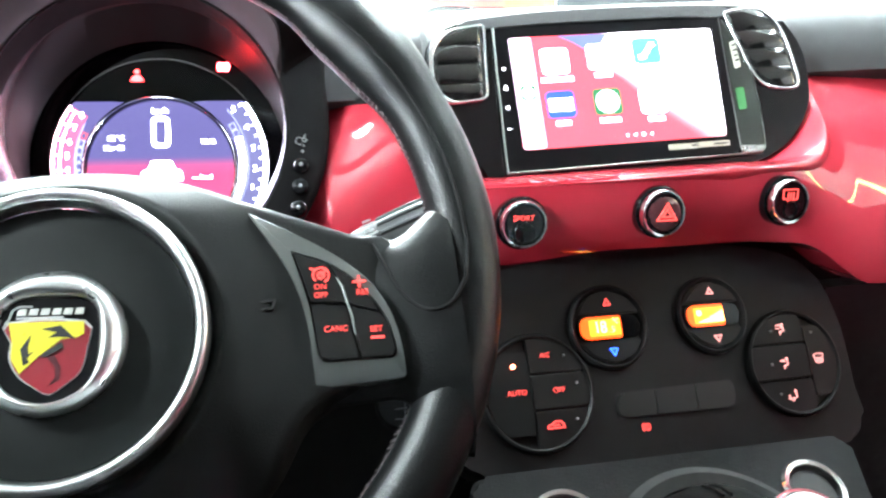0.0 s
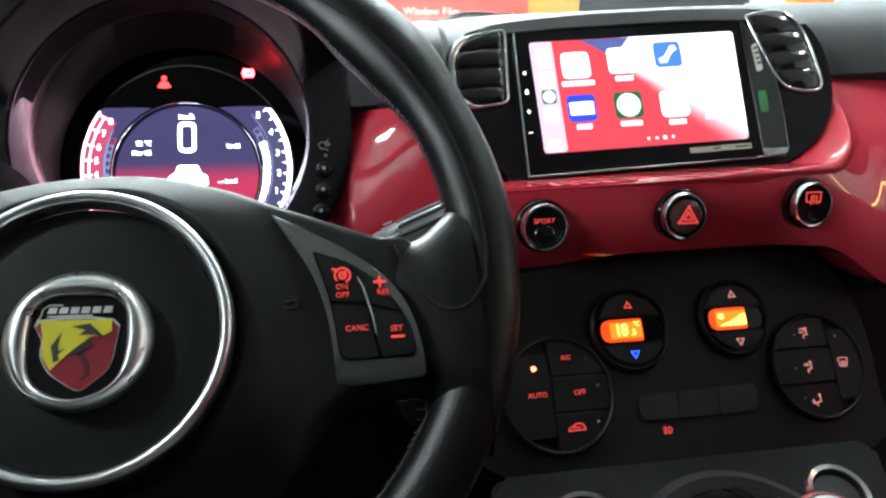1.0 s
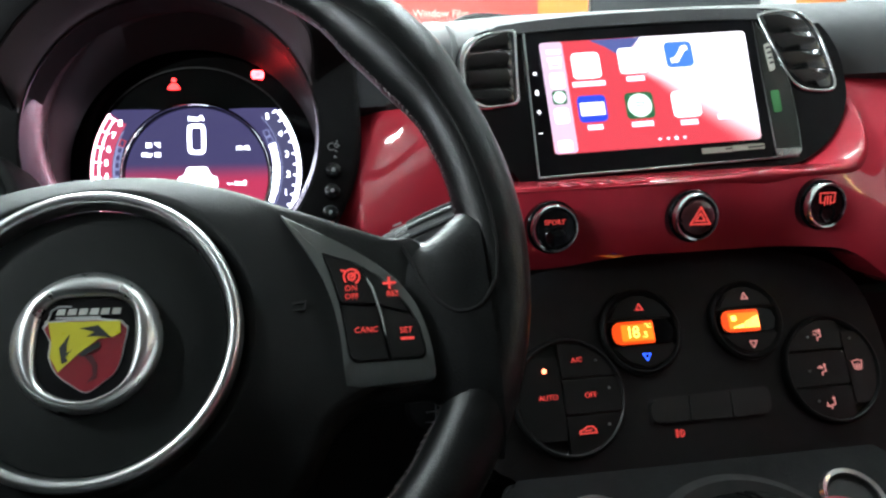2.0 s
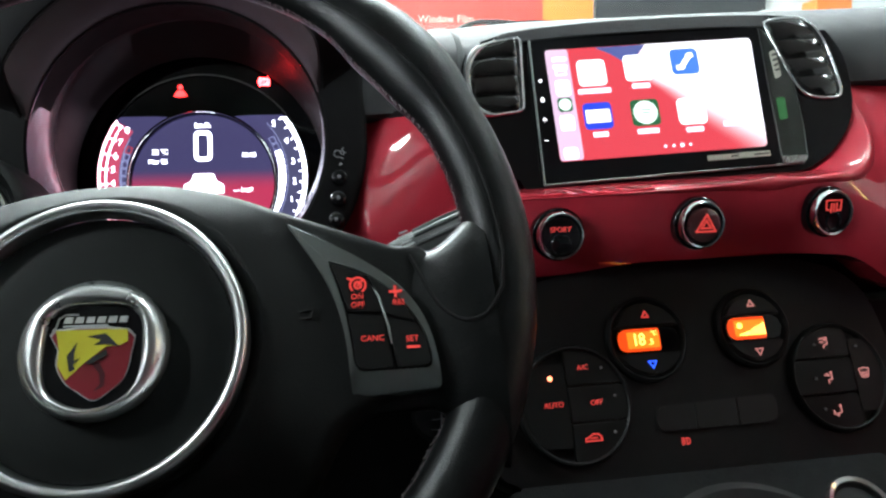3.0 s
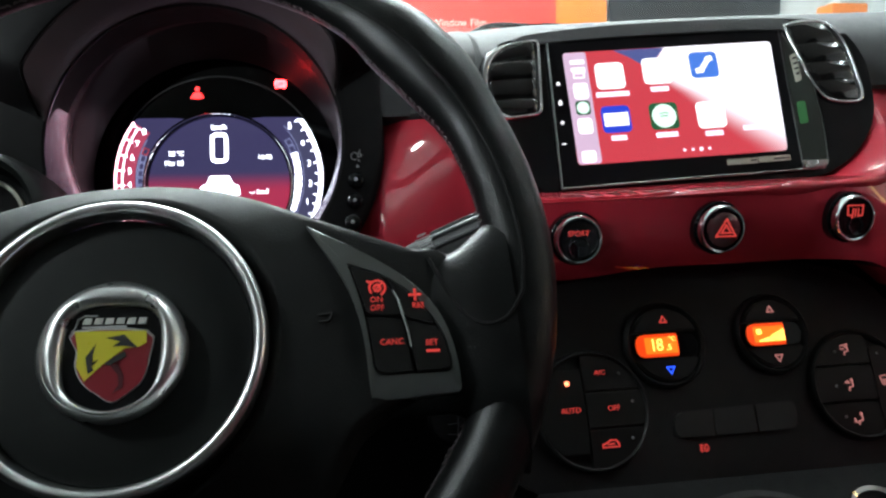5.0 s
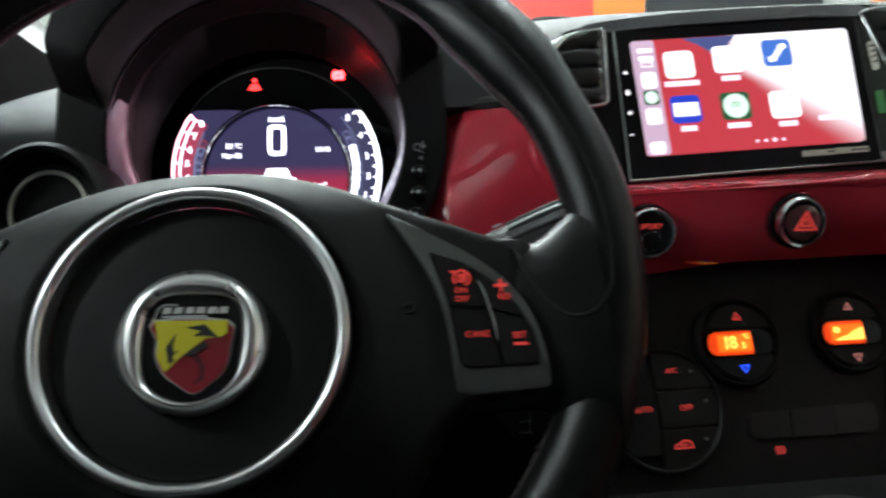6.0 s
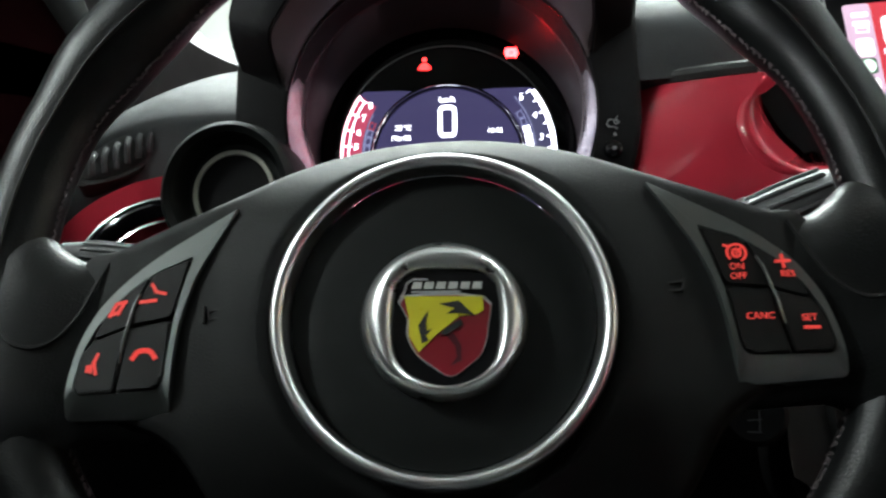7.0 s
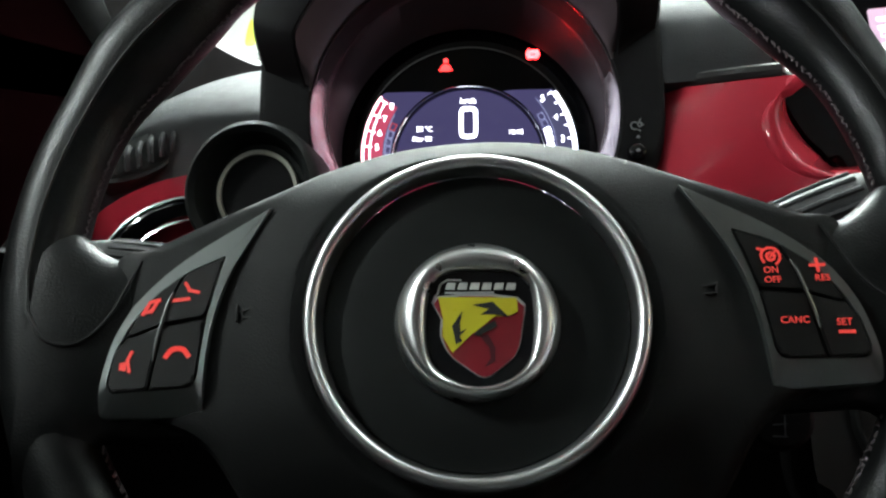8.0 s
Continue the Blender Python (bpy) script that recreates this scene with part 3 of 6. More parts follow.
def left_facia_point(u, v):
    x = -0.36 + 0.26 * u
    top = 0.600 + 0.092 * math.sqrt(max(0, 1 - ((x + 0.165) / 0.150) ** 2)) if abs(x + 0.165) < 0.15 else 0.600
    z = 0.52 + (top - 0.52) * v
    return x, 0.232 + 1.6 * max(0, z - 0.64) ** 2 + 0.35 * max(0, -0.22 - x), z


tagged(part("red_facia_end", sheet(left_facia_point, 60, 24, (0, 0.05, 0)), PAINT), "glossy red end of the facia round an air vent", "facia")

lower = thing("lower_dashboard", pose(0, 0, 0), "charcoal lower dashboard and knee panel", "dashboard")
part("knee_panel", sheet(lambda u, v: (-0.40 + 0.625 * u, 0.30 - 0.10 * v + 0.05 * math.sin(v * 3), 0.30 + 0.34 * v), 24, 12, (0, 0.03, 0)), PANEL, lower)
part("glovebox", sheet(lambda u, v: (0.53 + 0.57 * u, 0.240 + 0.05 * (1 - v) + 0.12 * u, 0.30 + 0.290 * v), 24, 12, (0, 0.03, 0)), PANEL, lower)
part("firewall", block(1.6, 0.04, 0.76, 0.31, 0.62, 0.36), BLACK, lower, smooth=False)
cowl = thing("windscreen_cowl", pose(0, 0, 0), "black plastic cowl strip under the windscreen", "cowl")
part("strip", sheet(lambda u, v: (-0.50 + 0.46 * u, 0.65 + 0.16 * v, 0.811 + 0.35 * max(0, 0.23 - 0.46 * u) + 3 * max(0, 0.23 - 0.46 * u) ** 2 + 0.006 * v), 24, 3, (0, 0, -0.16)), surface("grey_brown_cowl_plastic", (0.05, 0.042, 0.044), 0.7), cowl)

wiper = thing("windscreen_wiper", pose(0, 0, 0), "black wiper arm lying outside the windscreen", "wiper")
part("arm", tube(curve_through([(0.252, 0.86, 0.884), (0.270, 0.86, 0.896), (0.300, 0.86, 0.908), (0.335, 0.86, 0.909), (0.385, 0.86, 0.905)], 5, False), [0.0022 + 0.0022 * smooth(0, 8, i) for i in range(21)], seg=8, up=(0, 1, 0)), BLACK, wiper)
part("blade", tube([(0.262, 0.866, 0.884), (0.34, 0.866, 0.896), (0.46, 0.866, 0.900)], 0.003, seg=8), BLACK, wiper)
part("bracket", slab(rounded([(-0.050, -0.010), (0.062, -0.010), (0.052, 0.003), (0.020, 0.0065), (-0.030, 0.0045)], 0.004), -0.004, 0.004, 0.0015), PADDARK, wiper, "charcoal arm bracket", m=pose(0.378, 0.856, 0.905, 90, 0, 0))
for sx, sz in ((0.353, 0.906), (0.382, 0.9075)):
    part("screw", lathe([(0, 0.004), (0.0035, 0.003), (0.0042, 0), (0.0042, -0.004)], 12), BLACK, wiper, m=pose(sx, 0.851, sz, 90, 0, 0))

# side demister grille in the dash's end
grille = thing("side_demister", basis((-0.250, 0.275, 0.7010), 30, 14, 24) @ Matrix.Diagonal((0.94, 0.94, 1, 1)), "black slatted demister vent in the dash end", "air vent")
part("surround", slab(curve_through([(-0.036, -0.008), (-0.012, -0.017), (0.018, -0.014), (0.036, 0.006), (0.030, 0.018), (0.008, 0.017), (-0.020, 0.010)], 6), -0.02, 0.0045, 0.002), BLACK, grille)
part("throat", slab(curve_through([(-0.030, -0.006), (-0.010, -0.0135), (0.016, -0.011), (0.031, 0.006), (0.026, 0.0145), (0.007, 0.0135), (-0.018, 0.007)], 6), 0.0042, 0.0052), BLACK, grille)
for i in range(6):
    x = -0.021 + 0.0092 * i
    part("slat", tube(curve_through([(x - 0.003, -0.011 + 0.0012 * abs(i - 2), 0.007), (x + 0.001, 0.0, 0.0105), (x + 0.006, 0.011 - 0.001 * abs(i - 3), 0.007)], 4, False), 0.0022, seg=8), PAD, grille)

# round air vent in the facia's end
vent = thing("round_air_vent", basis((-0.195, 0.228, 0.600), 6, 8), "round black air vent with a chrome ring", "air vent")
part("collar", lathe([(0.074, -0.02), (0.0745, 0.004), (0.070, 0.007), (0.062, 0.003), (0.060, -0.012), (0, -0.012)], 64), PIANO, vent)
part("chrome_ring", lathe([(0.0590, 0.002), (0.0594, 0.0045), (0.0580, 0.0055), (0.0568, 0.003), (0.0568, -0.004)], 64), CHROME, vent)
part("pinstripe", lathe([(0.0752, 0.0035), (0.0752, 0.0052), (0.0738, 0.0062), (0.0732, 0.005)], 64), SATIN, vent)
for i in range(5):
    z = -0.036 + 0.018 * i
    w = math.sqrt(0.054 ** 2 - z * z)
    part("vane", block(2 * w, 0.0025, 0.012, 0, z, -0.004, 0.0008), BLACK, vent)

# small round gauge beside the instruments
gauge = thing("boost_gauge", basis((-0.1495, 0.200, 0.6800), 12, -8), "black round gauge pod with a pale dial ring", "gauge")
part("pod", lathe([(0.038, -0.075), (0.044, -0.045), (0.0465, -0.010), (0.0455, -0.002), (0.0425, 0.001), (0.0385, -0.002), (0.036, -0.012), (0.033, -0.016), (0, -0.016)], 72), DISC, gauge)
part("dial_ring", lathe([(0.0288, -0.0158), (0.0286, -0.0135), (0.0260, -0.0135), (0.0258, -0.0158)], 72), RINGWHITE, gauge)
part("dial_face", lathe([(0.0256, -0.0150), (0, -0.0150)], 48), COWLSKIN, gauge)
part("bracket", tube([(0.0, 0.0, -0.06), (0.02, -0.02, -0.085), (0.05, -0.03, -0.10)], 0.012, seg=10, up=(0, 1, 0)), PADDARK, gauge)

# ---------------------------------------------------------------- instrument cowl and cluster
cowl_m = basis((0, 0.237, 0.70), 15)
CX, CY = -0.0115, 0.030
hood = thing("instrument_cowl", cowl_m, "black instrument cowl with a grey inner rim", "instrument cowl")
N = 192


def cowl_radius(a):
    """The cowl's outline: squared shoulders above, narrower below."""
    c, t = abs(math.cos(a)), math.sin(a)
    wide = 0.1400 - 0.0030 * math.cos(a)
    top = (c / wide) ** 4 + (max(t, 0) / 0.128) ** 4
    low = math.hypot(c / wide, t / 0.128)
    return 1 / low if t < 0 else top ** (-1 / 4)


face, rows = bmesh.new(), []
for inset, z in ((None, -0.030), (0.0, -0.0025), (0.0022, 0.0), (-0.0060, 0.0), (-0.0030, -0.0008), (-0.0010, -0.0026), (-0.0001, -0.0055), (0.0, -0.010), (0.0, -0.17)):
    row = []
    for i in range(N):
        a = 2 * math.pi * i / N
        hole = inset is None or inset >= 0 and z > -0.004
        r = 0.1055 + (inset or 0) if hole else cowl_radius(a) + inset
        row.append(face.verts.new((CX + r * math.cos(a), CY + r * math.sin(a), z)))
    rows.append(row)
for p, q in zip(rows, rows[1:]):
    for i in range(N):
        j = (i + 1) % N
        face.faces.new((p[i], p[j], q[j], q[i]))
part("cowl_face", face, COWLSKIN, hood)
brow, liner = bmesh.new(), bmesh.new()
rings, strips = [], []
for i in range(97):
    a = radians(19 + (171 - 19) * i / 96)
    tip = smooth(0, 0.10, i / 96) * smooth(1, 0.90, i / 96)
    reach = -0.002 + 0.032 * tip
    ro, ri = cowl_radius(a) - 0.002 + 0.005 * tip, 0.1085 + 0.0105 * tip
    c, t = math.cos(a), math.sin(a)
    rings.append([brow.verts.new((CX + r * c, CY + r * t, z)) for r, z in ((ri + 0.002, -0.02), (ri + 0.002, reach * 0.8), (ri + 0.003, reach), (ri + 0.009 * tip + 0.003, reach + 0.002), (ro - 0.004, reach - 0.004), (ro, reach - 0.016), (ro + 0.001, -0.05), (ro - 0.01, -0.19))])
    strips.append([liner.verts.new((CX + r * c, CY + r * t, z)) for r, z in ((0.1068, -0.004), (0.1072, 0.0006), (0.1076 + (ri - 0.1076) * 0.5, 0.0012 + reach * 0.45), (ri + 0.0012, reach * 0.93), (ri + 0.0032, reach * 0.93))])
for rows_, bm_, loop in ((rings, brow, True), (strips, liner, False)):
    for p, q in zip(rows_, rows_[1:]):
        for i in range(len(p) if loop else len(p) - 1):
            j = (i + 1) % len(p)
            bm_.faces.new((p[i], p[j], q[j], q[i]))
brow.faces.new(rings[0])
brow.faces.new(rings[-1][::-1])
part("brow", brow, COWLSKIN, hood, "soft black brow over the instruments")
part("brow_liner", liner, LINER, hood, "dark purple-brown lining under the brow")
dial_m = basis((0, 0.340, 0.743), 10) @ at(-0.0105, -0.0445)
to_hood = cowl_m.inverted() @ dial_m


def cone(circles):
    """A lining through circles, each given as (radius, rise of its middle, height)."""
    bm = bmesh.new()
    rows = [[bm.verts.new((CX + r * math.cos(2 * math.pi * i / N), CY + up + r * math.sin(2 * math.pi * i / N), z)) for i in range(N)] for r, up, z in circles]
    return bm, rows


def skin(bm, rows):
    for p, q in zip(rows, rows[1:]):
        for i in range(N):
            j = (i + 1) % N
            bm.faces.new((p[i], p[j], q[j], q[i]))
    return bm


part("inner_rim", skin(*cone([(0.1056, 0.0, -0.0005), (0.1053, 0.0012, -0.004), (0.1044, 0.0040, -0.013), (0.1033, 0.0083, -0.027), (0.1019, 0.0132, -0.043), (0.1026, 0.0134, -0.045)])), HOODIN, hood, "grey cone lining")
bm, rows = cone([(0.1024, 0.0132, -0.0445), (0.1052, 0.0135, -0.049), (0.1052, 0.0125, -0.058)])
for t in (0.75, 1.0):
    rows.append([bm.verts.new(rows[2][i].co.lerp(to_hood @ Vector((0.1010 * math.cos(2 * math.pi * i / N), 0.1010 * math.sin(2 * math.pi * i / N), 0.004)), t)) for i in range(N)])
part("funnel", skin(bm, rows), FUNNEL, hood, "dark funnel round the dial")
for x, y in ((0.1040, -0.0010), (0.1030, -0.0165), (0.1010, -0.0325)):
    part("button", lathe([(0.0064, -0.004), (0.0064, 0.001), (0.0055, 0.0036), (0.003, 0.0052), (0, 0.0051)], 24), PIANO, hood, m=at(x, y, 0.0005))
    part("button_dot", lathe([(0.0014, 0.0050), (0.0011, 0.0060), (0, 0.0061)], 12), PRINT, hood, m=at(x, y, 0.0005))
part("dimmer_mark", strokes([arc(0.1035, 0.0175, 0.0034, 40, 300, 10), [(0.1075, 0.021), (0.1090, 0.0235)], [(0.1090, 0.0185), (0.1110, 0.0185)], [(0.1065, 0.0140), (0.1085, 0.0125)], arc(0.1080, 0.0185, 0.0018, 0, 360, 8)], 0.0007, 0.0003, 0.0009), PRINT, hood, "grey printed dimmer symbol", m=at(0.0225, 0.0038) @ Matrix.Diagonal((0.78, 0.78, 1, 1)))
part("arrow_mark", slab([(0.1040, 0.0090), (0.1068, 0.0090), (0.1054, 0.0112)], 0.0003, 0.0009), PRINT, hood)
part("arrow_mark", slab([(0.1028, -0.0282), (0.1014, -0.0304), (0.1042, -0.0282)], 0.0003, 0.0009), PRINT, hood)

cluster = thing("instrument_cluster", dial_m, "lit round digital instrument cluster showing zero", "instrument cluster")
part("dial_plate", lathe([(0.104, -0.006), (0.104, 0.0), (0.0, 0.0)], 96), GLASSBLACK, cluster)
part("outer_ring", lathe([(0.0876, 0.0), (0.0874, 0.0022), (0.0862, 0.0022), (0.0860, 0.0)], 96), DARKCHROME, cluster)


def sector(r0, r1, a0, a1, z0, z1, n=28, top=None):
    pts = arc(0, 0, r1, a0, a1, n) + arc(0, 0, r0, a1, a0, n)
    if top is not None:
        pts = [(x, min(y, top)) for x, y in pts]
    return slab(pts, z0, z1)


part("side_display", sector(0.0575, 0.0850, 117, 225, 0.0004, 0.0010, 40, 0.052), L_TFTSIDE, cluster)
part("side_display", sector(0.0575, 0.0850, 63, -45, 0.0004, 0.0010, 40, 0.052), L_TFTSIDE, cluster)
part("red_band", sector(0.0690, 0.0845, 145, 225, 0.0010, 0.0013), L_BAND, cluster, "crimson rev band")
part("grey_band", sector(0.0700, 0.0815, 38, -45, 0.0010, 0.0013), L_DIM, cluster, "slate rev band")
part("band_edge", sector(0.0838, 0.0856, 145, 225, 0.0013, 0.0017), L_BANDEDGE, cluster)
part("band_line", sector(0.0788, 0.0796, 147, 225, 0.0013, 0.0017), L_WHITE, cluster)
part("band_edge", sector(0.0822, 0.0856, 36, -45, 0.0013, 0.0017), L_WHITE, cluster)
part("band_line", sector(0.0694, 0.0700, 40, -45, 0.0013, 0.0017), L_DIALBLUE, cluster)
part("band_line", sector(0.0676, 0.0682, 150, 225, 0.0013, 0.0017), L_DIALBLUE, cluster)
for text, ang in zip("87654", (146.5, 155.6, 165, 174, 183)):
    lettering("numeral", text, 0.0072, L_WHITE, cluster, at(0.0735 * math.cos(radians(ang)), 0.0735 * math.sin(radians(ang)), 0.0015), 0.0002)
    part("tick", bar(0.0775 * math.cos(radians(ang)), 0.0775 * math.sin(radians(ang)), 0.0838 * math.cos(radians(ang)), 0.0838 * math.sin(radians(ang)), 0.0008, 0.0013, 0.0017), L_WHITE, cluster)
for text, ang in zip("543210", (37, 23, 9, -4, -16, -29)):
    r = 0.0735 + 0.0015 * (text != "5")
    lettering("numeral", text, 0.0072, L_WHITE, cluster, at(r * math.cos(radians(ang)), r * math.sin(radians(ang)), 0.0015), 0.0002)
    for da in (0, -6.5):
        b = radians(ang + da)
        part("tick", bar(0.0795 * math.cos(b), 0.0795 * math.sin(b), 0.0825 * math.cos(b), 0.0825 * math.sin(b), 0.0010, 0.0013, 0.0017), L_WHITE, cluster)
for i in range(11):
    a0 = 30 - 5.6 * i
    if i < 2:
        part("fuel_cell", strokes([arc(0, 0, 0.0672, a0, a0 - 4.6, 3) + arc(0, 0, 0.0628, a0 - 4.6, a0, 3) + arc(0, 0, 0.0672, a0, a0, 1)[:1]], 0.0006, 0.0013, 0.0017), L_DIALBLUE, cluster)
    else:
        part("fuel_cell", sector(0.0625, 0.0678, a0, a0 - 4.5, 0.0013, 0.0017, 4), L_WHITE, cluster)
for i in range(8):
    a0 = 156 + 5.6 * i
    part("heat_cell", strokes([arc(0, 0, 0.0668, a0, a0 + 4.6, 3) + arc(0, 0, 0.0628, a0 + 4.6, a0, 3) + arc(0, 0, 0.0668, a0, a0, 1)[:1]], 0.0007, 0.0013, 0.0017), L_RED if i == 0 else L_DIALBLUE, cluster)
part("centre_display", slab(circle(0, -0.0055, 0.0585, 72), 0.0008, 0.0016), L_TFT, cluster, "dark blue display with a red lower half")
part("inner_ring", lathe([(0.0622, 0.001), (0.0618, 0.0065), (0.0600, 0.0072), (0.0583, 0.0060), (0.0580, 0.001)], 96, cy=-0.0055), PIANO, cluster, "gloss black ring")
part("inner_ring_edge", lathe([(0.0606, 0.0070), (0.0602, 0.0075), (0.0597, 0.0074), (0.0594, 0.0068)], 96, cy=-0.0055), CHROME, cluster, "thin bright edge")
lettering("unit_text", "km/h", 0.0064, L_WHITE, cluster, at(0, 0.0435, 0.0020), 0.0002)
part("zero_digit", slab(box_outline(0, 0.0262, 0.0145, 0.0255, 0.0052, 6), 0.0017, 0.0023, holes=[box_outline(0, 0.0262, 0.0085, 0.0192, 0.0026, 6)]), L_WHITE, cluster, "white figure zero")
lettering("temperature_text", "28 °C", 0.0054, L_WHITE, cluster, at(-0.0352, 0.0215, 0.0020), 0.0002)
lettering("date_text", "Mar 05", 0.0054, L_WHITE, cluster, at(-0.0368, 0.0135, 0.0020), 0.0002)
lettering("clock_text", "16:46", 0.0054, L_WHITE, cluster, at(0.0374, 0.0180, 0.0020), 0.0002)
lettering("consumption_text", "-.- km/l", 0.0055, L_WHITE, cluster, at(0.0320, -0.0115, 0.0020), 0.0002)
part("car_symbol", slab(rounded([(-0.0165, -0.014), (0.0165, -0.014), (0.0160, -0.0065), (0.0105, -0.0040), (0.0080, 0.0025), (-0.0080, 0.0025), (-0.0105, -0.0040), (-0.0160, -0.0065)], 0.0016), 0.0017, 0.0023), L_WHITE, cluster, "white car symbol")
belt = slab(rounded([(-0.0215, 0.0684), (-0.0139, 0.0684), (-0.0142, 0.0708), (-0.0156, 0.0738), (-0.0198, 0.0738), (-0.0212, 0.0708)], 0.0008), 0.0004, 0.0012)
slab(circle(-0.0177, 0.0766, 0.0019, 14), 0.0004, 0.0012, bm=belt)
bar(-0.0226, 0.0692, -0.0206, 0.0724, 0.0009, 0.0004, 0.0012, bm=belt)
bar(-0.0128, 0.0692, -0.0148, 0.0724, 0.0009, 0.0004, 0.0012, bm=belt)
part("belt_light", belt, L_BELT, cluster, "red seat belt warning light")
part("brake_light", slab(circle(0.0515, 0.0805, 0.0034, 20), 0.0004, 0.0012, holes=[circle(0.0515, 0.0805, 0.0020, 20)]), L_TELL, cluster, "red brake warning light")
part("brake_light_wings", strokes([arc(0.0515, 0.0805, 0.0046, 130, 230, 6), arc(0.0515, 0.0805, 0.0046, -50, 50, 6), [(0.0515, 0.0795), (0.0515, 0.0820)]], 0.0009, 0.0004, 0.0012), L_TELL, cluster)


# ---------------------------------------------------------------- screen, its housing and vents
screen_m = basis((0.343, 0.271, 0.758), 20) @ at(0.0159, -0.0024, 0, 3.3)
housing = thing("screen_housing", screen_m, "gloss black housing of the dashboard screen and vents", "screen housing")
HOUSE = curve_through([(-0.108, -0.0690), (-0.134, -0.0520), (-0.1485, -0.0260), (-0.1565, 0.0040), (-0.1520, 0.0460), (-0.1250, 0.0620), (-0.0600, 0.0680), (0.0, 0.0690), (0.060, 0.0685), (0.1067, 0.0675), (0.1470, 0.0590), (0.1655, 0.0300), (0.1668, -0.0040), (0.1600, -0.0290), (0.1440, -0.0500), (0.1240, -0.0635), (0.0980, -0.0705), (0.0046, -0.0725)], 6)
part("body", slab(HOUSE, -0.09, 0.0, 0.006, 3), PIANO, housing)
lip, rows = bmesh.new(), []
for i in range(161):
    ang = radians(172 + (374 - 172) * i / 160)
    near, far = 0.0, 0.26
    for step in range(30):
        r = (near + far) / 2
        x, z = 0.353 + r * math.cos(ang), 0.728 + r * math.sin(ang)
        near, far = (r, far) if ridge(x, z) > -0.001 else (near, r)
    if z > 0.7395 + 0.061 * (x - 0.1):
        continue
    crest = Vector((x, face_y(x, z), z))
    out = Vector((face_y(x + 0.001, z) - face_y(x - 0.001, z), -0.002, face_y(x, z + 0.001) - face_y(x, z - 0.001))).normalized()
    spot = screen_m.inverted() @ crest
    a = math.atan2(spot.y, spot.x)
    r = edge_at(HOUSE, a)
    foot = screen_m @ Vector((r * math.cos(a), r * math.sin(a), -0.006))
    deep = screen_m @ Vector((r * 0.95 * math.cos(a), r * 0.95 * math.sin(a), -0.020))
    run = foot - crest
    way = (run - out * run.dot(out)).normalized()
    row = [crest + way * w + out * h for w, h in ((-0.0068, -0.0008), (-0.0050, 0.0004), (-0.0030, 0.0014), (-0.0010, 0.0020), (0.0010, 0.0020), (0.0026, 0.0013))]
    start = crest + way * 0.0040 + out * 0.0003
    row += [start.lerp(foot, k / 8) + out * 0.0016 * math.sin(math.pi * k / 8) for k in range(9)] + [deep]
    rows.append([lip.verts.new(p) for p in row])
for p, q in zip(rows, rows[1:]):
    for a, b, c, d in zip(p, p[1:], q[1:], q):
        lip.faces.new((a, b, c, d))
part("lip", lip, PAINT, facia, "raised lacquered lip round the screen housing")
part("top_cap", slab(curve_through([(-0.118, 0.0560), (-0.06, 0.0580), (0.0, 0.0585), (0.06, 0.0583), (0.104, 0.0570), (0.1060, 0.0655), (0.060, 0.0684), (0.0, 0.0691), (-0.060, 0.0681), (-0.1200, 0.0630)], 6), -0.004, 0.0025, 0.002), PADDARK, housing, "charcoal grained upper rail")

VENT_L = rounded([(-0.105, 0.0595), (-0.1360, 0.0565), (-0.1520, 0.0400), (-0.1525, 0.0050), (-0.1400, -0.0052), (-0.1100, -0.0030)], [0.005, 0.020, 0.014, 0.010, 0.008, 0.006])
VENT_R = curve_through([(0.1030, 0.0605), (0.1228, 0.0632), (0.1399, 0.0591), (0.1514, 0.0408), (0.1557, 0.0147), (0.1562, -0.0048), (0.1476, -0.0100), (0.1266, -0.0060), (0.1169, 0.0075), (0.1100, 0.0303), (0.1035, 0.0540)], 5)


def grow_outline(pts, f):
    cx, cy = sum(p[0] for p in pts) / len(pts), sum(p[1] for p in pts) / len(pts)
    return [(cx + (x - cx) * f, cy + (y - cy) * f) for x, y in pts]


def width_at(pts, y):
    xs = []
    for (x0, y0), (x1, y1) in zip(pts, pts[1:] + pts[:1]):
        if (y0 - y) * (y1 - y) < 0:
            xs.append(x0 + (x1 - x0) * (y - y0) / (y1 - y0))
    return min(xs), max(xs)


def screen_vent(outline, name_side, rows):
    t = thing("screen_air_vent", screen_m, "gloss black air vent with a chrome outline beside the screen", "air vent", "vents beside the screen")
    inner = max(abs(x) for x, y in outline) - 0.022
    part("chrome_outline", tube([(x, y, 0.0015) for x, y in outline], [0.0013 + 0.0022 * smooth(inner, inner + 0.016, abs(x)) * (name_side == "driver") for x, y in outline], True, 10), CHROME, t)
    part("throat", slab(grow_outline(outline, 0.985), 0.0006, 0.0012), BLACK, t)
    edges = [max(p[1] for p in outline) - 0.001] + rows + [min(p[1] for p in outline) + 0.002]
    for a, b in zip(edges, edges[1:]):
        ya, yb = a - 0.0007, b + 0.0007

        def vane(u, v):
            y = yb + (ya - yb) * v
            x0, x1 = width_at(outline, y)
            x = x0 + 0.0024 + (x1 - x0 - 0.0048) * u
            edge = smooth(0, 0.08, u) * smooth(1, 0.92, u)
            return x, y, 0.0008 + edge * (0.0006 + 0.0010 * v + 0.0016 * math.sin(math.pi * u) + 0.0011 * math.sin(math.pi * v))

        part("vane", sheet(vane, 20, 10, (0, 0, -0.002)), SLAT, t)
    return t


